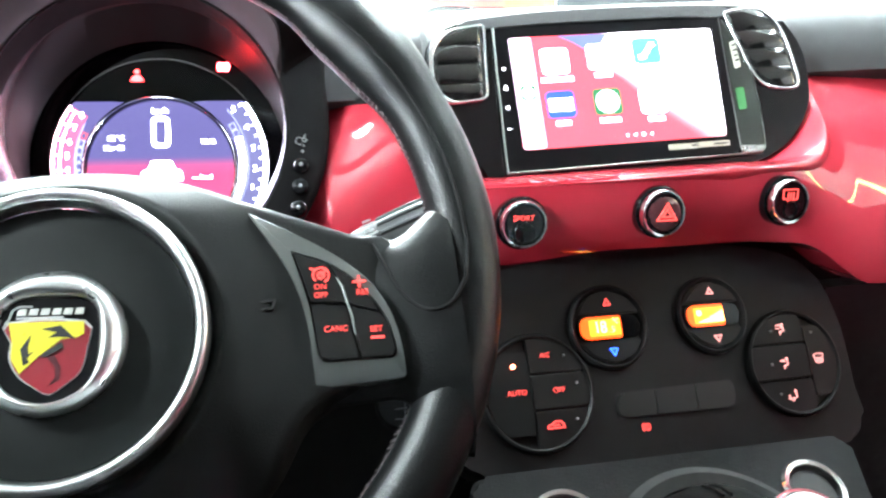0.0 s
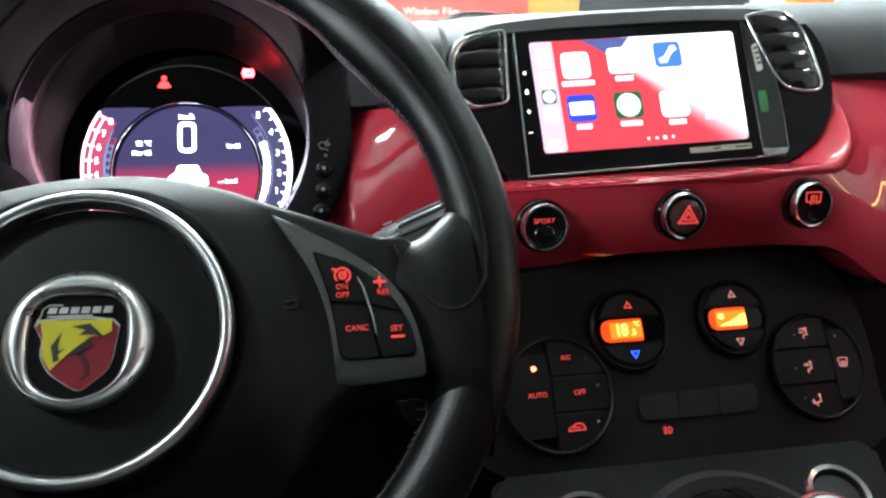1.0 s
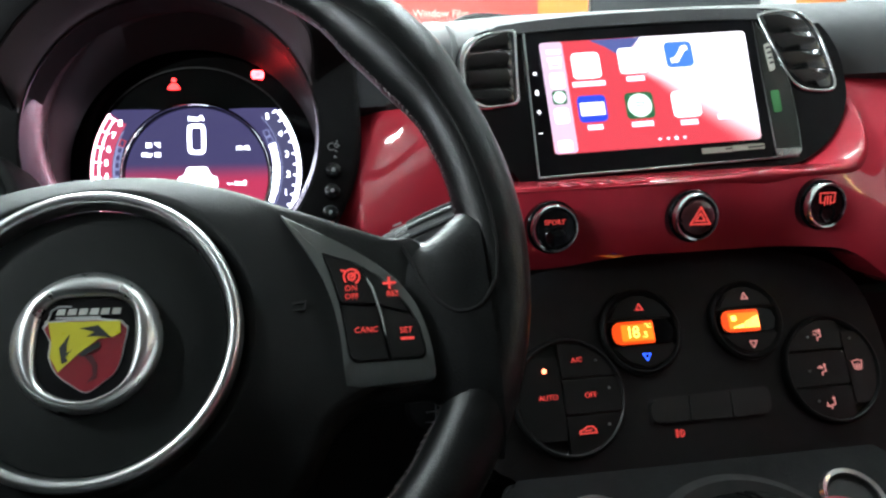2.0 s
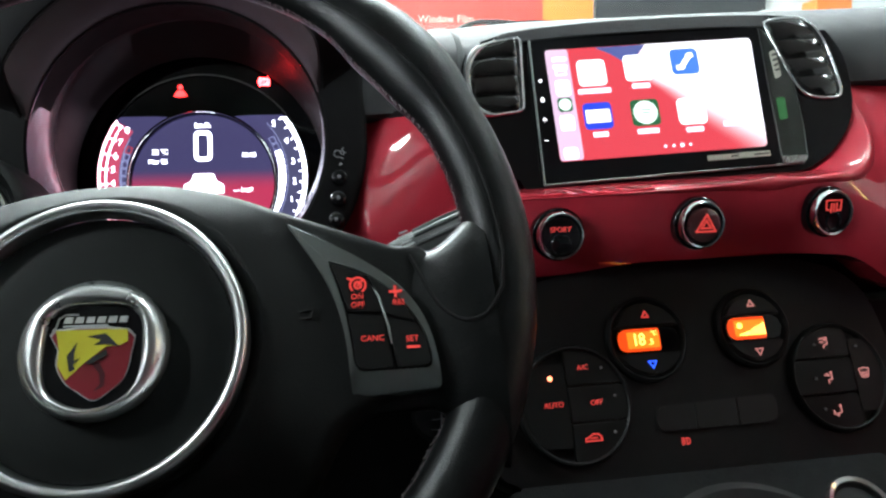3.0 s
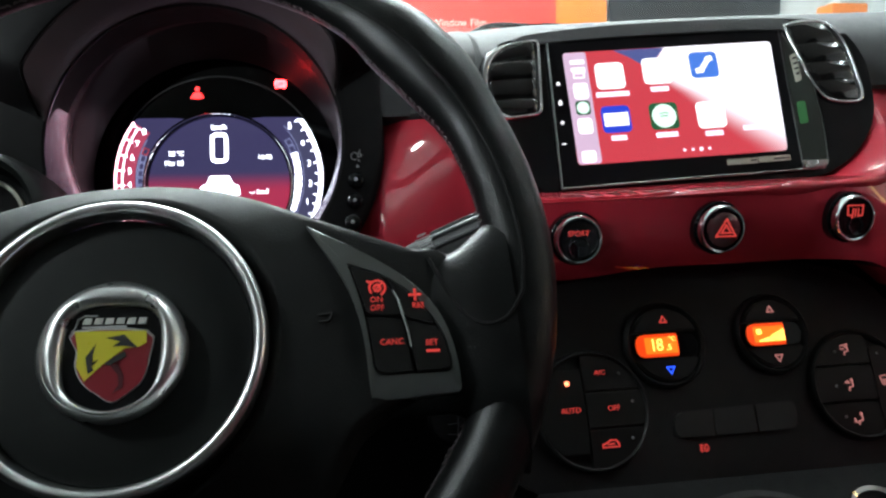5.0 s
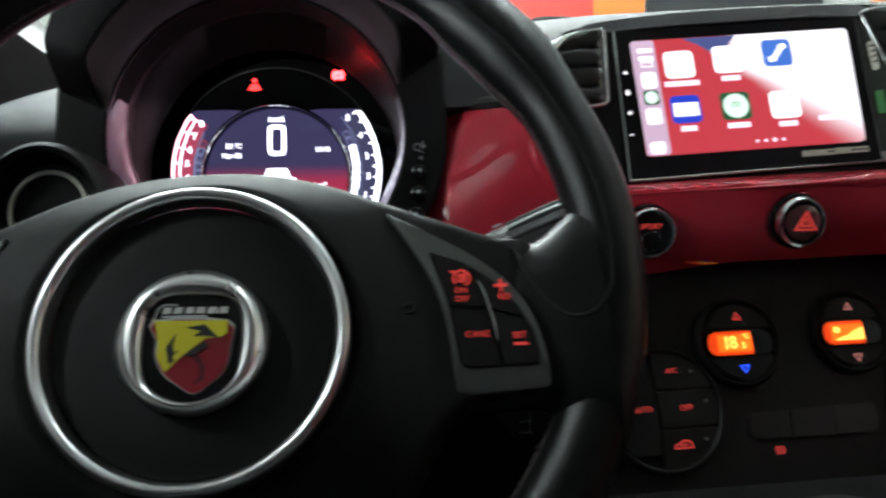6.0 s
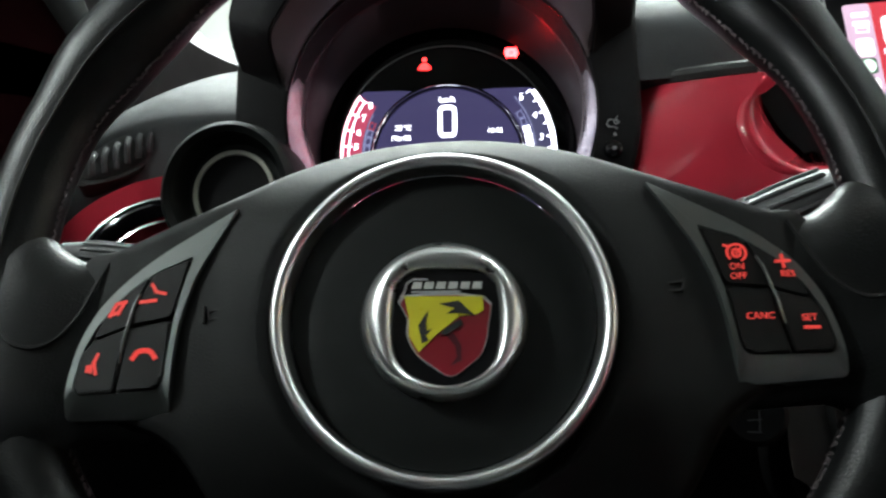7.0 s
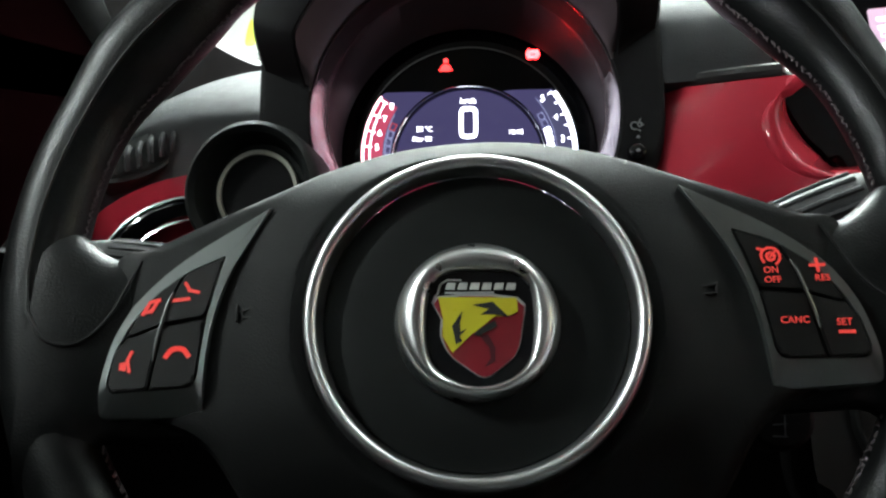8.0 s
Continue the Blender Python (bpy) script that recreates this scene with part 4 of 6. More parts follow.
KEYRIM = surface("charcoal_key_rim", (0.006, 0.006, 0.006), 0.5, vary=0.1, spec=0.3)
SLAT = surface("gloss_dark_grey_plastic", (0.008, 0.008, 0.008), 0.12, coat=1.0, vary=0.1)
screen_vent(VENT_L, "driver", [0.0425, 0.0270, 0.0105])
screen_vent(VENT_R, "passenger", [0.0430, 0.0258, 0.0095])

unit = thing("touch_screen", screen_m, "lit dashboard touch screen with app tiles on red wallpaper", "touch screen")
part("glass_panel", slab(rounded([(-0.0985, 0.0548), (-0.1028, -0.0655), (0.0915, -0.0640), (0.0950, 0.0545)], [0.004, 0.004, 0.006, 0.004]), -0.004, 0.0040, 0.0012), GLASSBLACK, unit)
part("edge_strip", tube([(-0.0988, 0.0550, 0.0036), (-0.1008, 0.0, 0.0036), (-0.1030, -0.0655, 0.0036)], 0.0009, seg=8), SATIN, unit)
part("edge_strip", tube([(-0.1030, -0.0656, 0.0034), (0.0, -0.0648, 0.0034), (0.0915, -0.0641, 0.0030), (0.1110, -0.0636, 0.0016)], 0.0010, seg=8), SATIN, unit)
part("edge_strip", tube([(0.0952, 0.0545, 0.0034), (0.0935, 0.01, 0.0034), (0.0916, -0.0635, 0.0034)], 0.0009, seg=8), DARKCHROME, unit)
W2, H2 = 0.0860, 0.0458


def px(u, v):
    """A spot of the picture: 0 to 1 across and down."""
    return -W2 + 2 * W2 * u * (1 - 0.012 * v) - 0.0022 * v, H2 - 2.05 * H2 * v


def tile(name, u0, v0, u1, v1, material, r=0.0, lift=0.0, label=""):
    (x0, y0), (x1, y1) = px(u0, v1), px(u1, v0)
    return part(name, slab(box_outline((x0 + x1) / 2, (y0 + y1) / 2, x1 - x0, y1 - y0, r), 0.0040 + lift, 0.0043 + lift), material, unit, label)


part("wallpaper", slab(rounded([px(0, 1), px(1, 1), px(1, 0), px(0, 0)], 0.004), 0.0038, 0.0044), L_SCREENRED, unit, "red wallpaper running into white")
part("wallpaper_patch", slab([px(*p) for p in ((0.23, 0.004), (0.475, 0.004), (0.41, 0.14), (0.375, 0.17), (0.30, 0.07))], 0.0044, 0.0046), L_NAVY, unit, "navy corner of the wallpaper")
tile("side_strip", 0.002, 0.003, 0.098, 0.997, L_LILAC, 0.003, 0.0004, "lilac side bar")
for v0, v1 in ((0.285, 0.425), (0.60, 0.735), (0.885, 0.985)):
    tile("side_tile", 0.022, v0, 0.088, v1, L_WHITE2, 0.003, 0.0007)
part("side_tile", slab(box_outline(*px(0.055, 0.505), 0.0118, 0.0118, 0.003), 0.0047, 0.0050), L_GREEN, unit)
part("side_dot", slab(circle(*px(0.055, 0.505), 0.0050, 24), 0.0050, 0.0052), L_MINT, unit)
for v in (0.075, 0.145, 0.155):
    tile("status_mark", 0.02 if v != 0.155 else 0.055, v, 0.085, v + 0.035, L_WHITE2, 0.001, 0.0007)
part("battery_mark", strokes([[px(0.03, 0.195), px(0.078, 0.195), px(0.078, 0.235), px(0.03, 0.235), px(0.03, 0.195)]], 0.0007, 0.0047, 0.0050), L_WHITE2, unit)


def app(u, v, material, w_label, text_mat):
    x, y = px(u, v)
    part("app_tile", slab(box_outline(x, y, 0.0232, 0.0222, 0.0045), 0.0048, 0.0052), material, unit)
    if w_label:
        part("app_name", slab(box_outline(x, y - 0.0155, w_label, 0.0042, 0.0008), 0.0048, 0.0051), text_mat, unit)
    return x, y


app(0.20, 0.235, L_WHITE2, 0.027, L_PINKWHITE)
app(0.425, 0.215, L_WHITE2, 0.015, L_PINKWHITE)
x, y = app(0.655, 0.185, L_BLUE, 0, None)
part("app_mark", strokes([[(x - 0.0055, y - 0.005), (x - 0.003, y - 0.0045), (x + 0.004, y + 0.0045), (x + 0.0055, y + 0.005)]], 0.0042, 0.0052, 0.0055), L_WHITE2, unit)
x, y = app(0.203, 0.625, L_ROYAL, 0.0125, L_PINKWHITE)
part("app_mark", slab(box_outline(x, y - 0.0003, 0.0195, 0.0108, 0.0006), 0.0052, 0.0055), L_WHITE2, unit)
x, y = app(0.430, 0.625, L_GREEN, 0.0178, L_PINKWHITE)
part("app_mark", slab(circle(x, y, 0.0098, 28), 0.0052, 0.0055), L_MINT, unit)
part("app_mark", strokes([arc(x, y - 0.006, 0.0085, 65, 115, 5), arc(x, y - 0.0075, 0.0075, 68, 112, 5)], 0.0006, 0.0055, 0.0057), L_GREEN, unit)
app(0.655, 0.640, L_WHITE2, 0.0145, L_PINKWHITE)
tile("app_name", 0.80, 0.755, 0.92, 0.80, L_PINKWHITE, 0.001, 0.001)
for u, r in ((0.505, 0.0012), (0.545, 0.0012), (0.585, 0.0017), (0.625, 0.0012)):
    part("page_dot", slab(circle(*px(u, 0.935), r, 14), 0.0046, 0.0050), L_PINKWHITE, unit)
part("touch_key", slab(box_outline(-0.0945, 0.0200, 0.0024, 0.0024, 0.0003), 0.0040, 0.0043), L_WHITE2, unit)
part("touch_key", slab([(-0.0950, 0.0066), (-0.0935, 0.0046), (-0.0937, 0.0020), (-0.0963, 0.0020), (-0.0965, 0.0046)], 0.0040, 0.0043), L_WHITE2, unit)
part("touch_key", strokes([[(-0.0969, -0.0125), (-0.0941, -0.0125)], [(-0.0955, -0.0139), (-0.0955, -0.0111)]], 0.0008, 0.0040, 0.0043), L_WHITE2, unit)
part("touch_key", strokes([[(-0.0979, -0.0300), (-0.0954, -0.0300)]], 0.0007, 0.0040, 0.0043), L_WHITE2, unit)
flank = [(0.0975, 0.0540), (0.1040, 0.0400), (0.1095, 0.0262), (0.1142, 0.0120), (0.1163, 0.0006), (0.1166, -0.0170), (0.1161, -0.0339), (0.1139, -0.0593)]
# dark glass; the greenish reflection in it is put into the base colour
part("glass_flank", slab(flank + [(0.0920, -0.0600), (0.0940, 0.0000), (0.0955, 0.0540)], 0.0005, 0.0024, 0.0004, 1), surface("glass_with_green_reflection", (0.017, 0.022, 0.019), 0.08, coat=1.0), unit, "dark glass strip beside the display")
part("edge_strip", tube([(x + 0.0006, y, 0.0018) for x, y in curve_through(flank, 3, False)], 0.0007, seg=8), DARKCHROME, unit)
part("foot_plate", slab(rounded([(0.0915, -0.0575), (0.1135, -0.0582), (0.1115, -0.0630), (0.0930, -0.0638)], 0.0012), 0.0010, 0.0048, 0.0010), SILVER, unit, "small silver foot plate")
sticker = thing("glass_sticker", screen_m, "cream spec label stuck under the screen picture", "sticker")
part("label_strip", slab(rounded([(0.1013, 0.0090), (0.1070, 0.0112), (0.1062, 0.0350), (0.1008, 0.0330)], 0.002), 0.0026, 0.0031), LABELWHITE, sticker, "cream strip at the glass edge")
part("green_strip", slab(rounded([(0.0975, -0.0266), (0.1047, -0.0258), (0.1057, -0.0070), (0.0983, -0.0074)], 0.002), 0.0026, 0.0031), GREENPRINT, sticker, "green strip at the glass edge")
for x0, y0, x1, y1 in ((0.1030, 0.0300, 0.1050, 0.0306), (0.1032, 0.0255, 0.1052, 0.0262), (0.1034, 0.0210, 0.1050, 0.0215), (0.1036, 0.0165, 0.1052, 0.0172)):
    part("print_bar", bar(x0, y0, x1, y1, 0.0018, 0.0031, 0.0033), BLACK, sticker)
part("label_strip", slab(box_outline(0.0430, -0.0545, 0.0255, 0.0046), 0.0040, 0.0043), LABELWHITE, sticker)
part("label_strip", slab(box_outline(0.0695, -0.0541, 0.0265, 0.0046), 0.0040, 0.0043), LABELWHITE, sticker)
for x0, x1 in ((0.0505, 0.0545), (0.0695, 0.0810)):
    part("print_bar", bar(x0, -0.0543, x1, -0.0541, 0.0012, 0.0043, 0.0045), BLACK, sticker)

# ---------------------------------------------------------------- round switches on the facia
def switch_at(x, z):
    best = min((abs(facia_point(u / 400, v / 60)[0] - x) + abs(facia_point(u / 400, v / 60)[2] - z), u, v) for u in range(0, 200, 2) for v in range(61))
    return facia_point(best[1] / 400, best[2] / 60)[1]


def facia_switch(x, z, yaw, label):
    t = thing("facia_switch", basis((x, switch_at(x, z) - 0.004, z), -4, yaw), label, "switch", "round switches on the facia")
    part("socket", lathe([(0.0192, -0.012), (0.0192, 0.0005), (0.0182, 0.0016), (0.0168, 0.000), (0.0165, -0.004)], 56), PIANO, t)
    part("chrome_bezel", lathe([(0.0172, -0.002), (0.0172, 0.0062), (0.0164, 0.0078), (0.0152, 0.0074), (0.0148, 0.0050)], 56), CHROME, t)
    part("cap", lathe([(0.0150, 0.0), (0.0149, 0.0055), (0.0135, 0.0066), (0.006, 0.0063), (0, 0.0062)], 48), PIANO, t)
    return t


s1 = facia_switch(0.258, 0.657, 4, "chrome ringed black sport mode button with red lettering")
lettering("sport_text", "SPORT", 0.0050, L_RED, s1, at(-0.0005, 0.0045, 0.0068), 0.0002, 1.05)
part("thumb_dish", lathe([(0.0078, 0.0067), (0.0070, 0.0074), (0.0050, 0.0066), (0, 0.0062)], 28), PIANO, s1, m=at(0, -0.0062, 0.0002))
s2 = facia_switch(0.3598, 0.6625, 6, "chrome ringed hazard warning button with a red triangle")
part("clear_cap", lathe([(0.0125, 0.0062), (0.0122, 0.0092), (0.0105, 0.0105), (0.004, 0.0110), (0, 0.0110)], 40), surface("smoky_red_cap", (0.10, 0.035, 0.04), 0.12, coat=1.0), s2)
part("triangle", strokes([[(-0.0075, -0.0042), (0.0075, -0.0042), (0.0, 0.0078), (-0.0075, -0.0042)], [(-0.0036, -0.0018), (0.0036, -0.0018), (0.0, 0.0036), (-0.0036, -0.0018)]], 0.0012, 0.0109, 0.0114), L_RED, s2)
s3 = facia_switch(0.4688, 0.6665, 9, "chrome ringed rear demister button with a red symbol")
part("demist_mark", strokes([[(-0.0065, 0.0025), (-0.0070, 0.0095), (0.0062, 0.0095), (0.0060, 0.0020), (0.0030, 0.0020)], [(-0.0065, 0.0025), (-0.0035, 0.0022)], [(-0.0022, 0.0070), (-0.0025, 0.0005)], [(0.0, 0.0070), (0.0, -0.0003)], [(0.0025, 0.0070), (0.0024, 0.0005)]], 0.0009, 0.0064, 0.0069), L_RED, s3)
part("thumb_dish", lathe([(0.0070, 0.0067), (0.0062, 0.0073), (0.0045, 0.0066), (0, 0.0062)], 28), PIANO, s3, m=at(0.001, -0.0060, 0.0002))

# ---------------------------------------------------------------- climate panel
climate_m = basis((0.321, 0.201, 0.578), 23, 6.4)
climate = thing("climate_panel", climate_m, "charcoal climate control panel with orange displays", "climate control")
PANEL_OUT = curve_through([(-0.125, -0.040), (-0.118, 0.020), (-0.085, 0.043), (-0.02, 0.055), (0.09, 0.061), (0.165, 0.050), (0.200, 0.028), (0.213, -0.010), (0.214, -0.060), (0.208, -0.104), (0.10, -0.108), (-0.02, -0.104), (-0.115, -0.098)], 8)
part("panel", slab(PANEL_OUT, -0.05, -0.006, 0.006, 3), PANEL, climate)


def rocker(cx, cy, r, up_mat, down_mat):
    """A round temperature or fan control with its window and two arrow keys."""
    part("dial_rim", lathe([(r + 0.0014, -0.008), (r + 0.0006, -0.0025), (r - 0.0014, -0.0006), (r - 0.0028, -0.0018), (r - 0.0040, -0.006)], 64), KEYRIM, climate, m=at(cx, cy))
    for y0, y1, s in ((0.0092, r - 0.004, 1), (-r + 0.004, -0.0110, -1)):
        pts = [(math.sqrt(max(1e-9, (r - 0.004) ** 2 - y * y)) * e, y) for e, ys in ((1, (0, 0.25, 0.5, 0.75, 0.98)), (-1, (0.98, 0.75, 0.5, 0.25, 0))) for y in [(y0 if s > 0 else y1) + s * q * (y1 - y0) for q in ys]]
        part("arrow_key", slab(pts, -0.008, -0.0008, 0.0015), KEYCAP, climate, m=at(cx, cy))
    win = rounded([(-r + 0.006, -0.0095), (r - 0.006, -0.0095), (r - 0.006, 0.0082), (-r + 0.006, 0.0082)], 0.0085, 6)
    part("window", slab(win, -0.008, -0.0020, 0.001), PIANO, climate, m=at(cx, cy))
    part("lit_window", slab(rounded([(-r + 0.0075, -0.0090), (0.0095, -0.0090), (0.0095, 0.0078), (-r + 0.0075, 0.0078)], [0.008, 0.002, 0.002, 0.008], 6), -0.0020, -0.0016), L_DEEPORANGE, climate, "deep orange lit window", m=at(cx, cy))
    part("lcd", slab(box_outline(-0.0040, -0.0006, 0.0255, 0.0122, 0.0008), -0.0016, -0.0013), L_ORANGE, climate, "orange display", m=at(cx, cy))
    part("up_arrow", strokes([[(-0.0026, 0.0162), (0.0026, 0.0162), (0.0, 0.0206), (-0.0026, 0.0162), (0.0026, 0.0162)]], 0.0010, -0.0006, -0.0002), up_mat, climate, m=at(cx, cy))
    part("down_arrow", strokes([[(-0.0030, -0.0170), (0.0030, -0.0170), (0.0, -0.0218), (-0.0030, -0.0170), (0.0030, -0.0170)]], 0.0009, -0.0006, -0.0002), down_mat, climate, m=at(cx, cy))


rocker(0.0075, -0.0015, 0.0315, L_RED, L_BLUEICON)
rocker(0.0965, 0.0015, 0.0300, L_PALEPINK, L_PALEPINK)
lettering("temperature_digits", "18", 0.0128, L_YELLOW, climate, at(-0.0004, -0.0022, -0.0010), 0.0002, 0.9, 0.9)
lettering("temperature_digits", ".5", 0.0062, L_YELLOW, climate, at(0.0092, -0.0042, -0.0010), 0.0002)
lettering("degree_text", "°C", 0.0050, L_YELLOW, climate, at(0.0125, 0.0022, -0.0010), 0.0002)
part("fan_wedge", slab([(0.0830, -0.0045), (0.0925, -0.0045), (0.0925, -0.0012), (0.0830, -0.0038)], -0.0013, -0.0010), L_YELLOW, climate)
part("fan_blade", slab(box_outline(0.0842, 0.0030, 0.0042, 0.0040, 0.001), -0.0013, -0.0010), L_YELLOW, climate)
for i in range(6):
    part("fan_bar", bar(0.0940 + 0.0021 * i, -0.0040, 0.0940 + 0.0021 * i, -0.0006 + 0.0009 * i, 0.0013, -0.0013, -0.0010), L_YELLOW, climate)


def key_cluster(cx, cy, r, column, side, cuts):
    """A round group of keys: three in rows, and one tall key beyond an upright cut, on its left (-1) or right (1)."""
    part("cluster_rim", lathe([(r + 0.0022, -0.009), (r + 0.0018, -0.0045), (r + 0.0006, -0.0012), (r - 0.0008, -0.0004), (r - 0.0020, -0.0016), (r - 0.0025, -0.007)], 72), KEYRIM, climate, m=at(cx, cy))
    k = r - 0.0014

    def key(y0, y1, x0, x1):
        ys = [y0 + (y1 - y0) * q / 10 for q in range(11)]
        row = [(max(x0, -math.sqrt(max(1e-9, k * k - y * y))), min(x1, math.sqrt(max(1e-9, k * k - y * y))), y) for y in ys]
        row = [q for q in row if q[1] - q[0] > 0.0015]
        bm = slab([(b, y) for a, b, y in row] + [(a, y) for a, b, y in row[::-1]], -0.009, -0.0010, 0.0009)
        for v in bm.verts:
            v.co.z -= 1.1 * (v.co.x ** 2 + v.co.y ** 2)
        part("key", bm, KEYCAP, climate, m=at(cx, cy, 0.0006))

    edges = [-k] + cuts + [k]
    for a, b in zip(edges, edges[1:]):
        key(a + 0.0005, b - 0.0005, column + 0.0004 if side < 0 else -k, k if side < 0 else column - 0.0004)
    reach_y = math.sqrt(k * k - column * column)
    key(-reach_y * 1.25, reach_y * 1.25, -k if side < 0 else column + 0.0004, column - 0.0004 if side < 0 else k)


key_cluster(-0.0560, -0.0450, 0.0415, -0.0055, -1, [-0.0130, 0.0130])
key_cluster(0.1612, -0.0415, 0.0405, 0.0120, 1, [-0.0130, 0.0145])
IC = -0.0006
lettering("key_text", "A/C", 0.0050, L_RED, climate, at(-0.0478, -0.0188, IC), 0.0002)
lettering("key_text", "OFF", 0.0053, L_RED, climate, at(-0.0408, -0.0445, IC), 0.0002)
lettering("key_text", "AUTO", 0.0053, L_RED, climate, at(-0.0728, -0.0440, IC), 0.0002)
part("recirculation_mark", strokes([[(-0.0530, -0.0708), (-0.0528, -0.0690), (-0.0500, -0.0680), (-0.0470, -0.0662), (-0.0430, -0.0664), (-0.0412, -0.0685), (-0.0408, -0.0708), (-0.0530, -0.0708)], [(-0.0490, -0.0690), (-0.0445, -0.0688)]], 0.0010, IC, IC + 0.0004), L_RED, climate, "red recirculation symbol")
part("indicator", lathe([(0.0018, -0.0008), (0.0015, 0.0006), (0, 0.0009)], 16), L_LED, climate, "lit amber indicator", m=at(-0.0735, -0.0250))
for x, y in ((-0.0335, -0.0200), (-0.0262, -0.0405), (-0.0300, -0.0660), (0.1440, -0.0160), (0.1800, -0.0195), (0.1390, -0.0420), (0.1415, -0.0650)):
    part("indicator", lathe([(0.0011, -0.0008), (0.0009, 0.0002), (0, 0.0004)], 10), PRINT, climate, "unlit indicator", m=at(x, y))
part("fog_lamp_mark", strokes([arc(0.0215, -0.0775, 0.0032, -90, 90, 6), [(0.0215, -0.0743), (0.0215, -0.0807)], [(0.0160, -0.0750), (0.0198, -0.0755)], [(0.0160, -0.0772), (0.0198, -0.0777)], [(0.0160, -0.0794), (0.0198, -0.0799)], [(0.0178, -0.0738), (0.0172, -0.0810)]], 0.0009, -0.0061, -0.0056), L_RED, climate, "red rear fog lamp symbol", m=at(0.0104, -0.0194) @ Matrix.Diagonal((0.75, 0.75, 1, 1)))


def vent_mark(x, y, kind):
    x, y, k = x - 0.003, y, 0.72
    lines = [[(x + 0.0026, y + 0.0030), (x + 0.0030, y - 0.0018), (x - 0.0014, y - 0.0026), (x - 0.0018, y - 0.0055)], arc(x + 0.0024, y + 0.0048, 0.0008, 0, 360, 6)]
    if kind == 0:
        lines += [[(x - 0.0052, y + 0.0042), (x - 0.0010, y + 0.0048), (x + 0.0006, y + 0.0022)], [(x - 0.0052, y + 0.0010), (x - 0.0022, y + 0.0006)]]
    if kind == 1:
        lines += [[(x - 0.0054, y + 0.0026), (x - 0.0006, y + 0.0020)], [(x - 0.0030, y + 0.0040), (x - 0.0006, y + 0.0020)]]
    if kind == 2:
        lines += [[(x - 0.0062, y + 0.0004), (x - 0.0050, y - 0.0030)], [(x - 0.0066, y - 0.0026), (x - 0.0036, y - 0.0034)]]
    lines = [[(x + (a - x) * k, y + (b - y) * k) for a, b in ln] for ln in lines]
    part("air_flow_mark", strokes(lines, 0.0010, IC, IC + 0.0004), L_PALEPINK, climate, "red air direction symbol")


vent_mark(0.1562, -0.0150, 0)
vent_mark(0.1540, -0.0418, 1)
vent_mark(0.1558, -0.0672, 2)
part("screen_demist_mark", strokes([[(0.1835, -0.0445), (0.1818, -0.0372), (0.1868, -0.0360), (0.1925, -0.0370), (0.1908, -0.0445)], [(0.1852, -0.0400), (0.1852, -0.0452)], [(0.1872, -0.0400), (0.1872, -0.0455)], [(0.1892, -0.0400), (0.1892, -0.0452)]], 0.0010, IC, IC + 0.0004), L_PALEPINK, climate, "red windscreen demist symbol", m=at(0.0324, -0.0078) @ Matrix.Diagonal((0.80, 0.80, 1, 1)))
BLANK = surface("satin_black_blank_key", (0.010, 0.0095, 0.009), 0.34, vary=0.3, spec=0.55)
part("key_bed", slab(rounded([(0.0030, -0.0700), (0.0045, -0.0505), (0.1055, -0.0490), (0.1040, -0.0705)], 0.006), -0.010, -0.0056), BLACK, climate)
for pts, r in (([(0.0040, -0.0690), (0.0055, -0.0515), (0.0365, -0.0510), (0.0355, -0.0695)], [0.007, 0.007, 0.001, 0.001]), ([(0.0363, -0.0695), (0.0373, -0.0510), (0.0705, -0.0503), (0.0697, -0.0698)], 0.001), ([(0.0705, -0.0698), (0.0713, -0.0503), (0.1045, -0.0500), (0.1030, -0.0695)], [0.001, 0.001, 0.007, 0.007])):
    part("blank_key", slab(rounded(pts, r), -0.010, -0.0040, 0.0009, 2), BLANK, climate, "blank black key")

# ---------------------------------------------------------------- centre console
console_m = basis((0.385, 0.160, 0.486), 55, 4, 0)
console = thing("centre_console", console_m, "grey grained plastic centre console", "console")
part("console_top", slab(rounded([(-0.175, 0.004), (0.124, 0.006), (0.108, -0.060), (0.096, -0.30), (-0.175, -0.30)], [0.012, 0.012, 0.03, 0.012, 0.012]), -0.03, 0.0, 0.004, 3), TRIM, console)
part("console_body", slab(rounded([(-0.146, 0.0), (0.120, 0.002), (0.104, -0.060), (0.092, -0.29), (-0.156, -0.29)], [0.012, 0.012, 0.03, 0.012, 0.012]), -0.30, -0.031), PANEL, console)


def tray_ring(x, y, r):
    t = thing("chrome_cup_ring", console_m @ at(x, y), "chrome ringed black cup well in the console", "cup holder", "chrome cup wells")
    part("ring", lathe([(r, -0.002), (r + 0.0005, 0.003), (r - 0.0015, 0.0055), (r - 0.0045, 0.0045), (r - 0.0055, 0.0)], 56), CHROME, t)
    part("well", lathe([(r - 0.0050, 0.003), (r - 0.007, 0.0005), (0, 0.0005)], 48), BLACK, t)


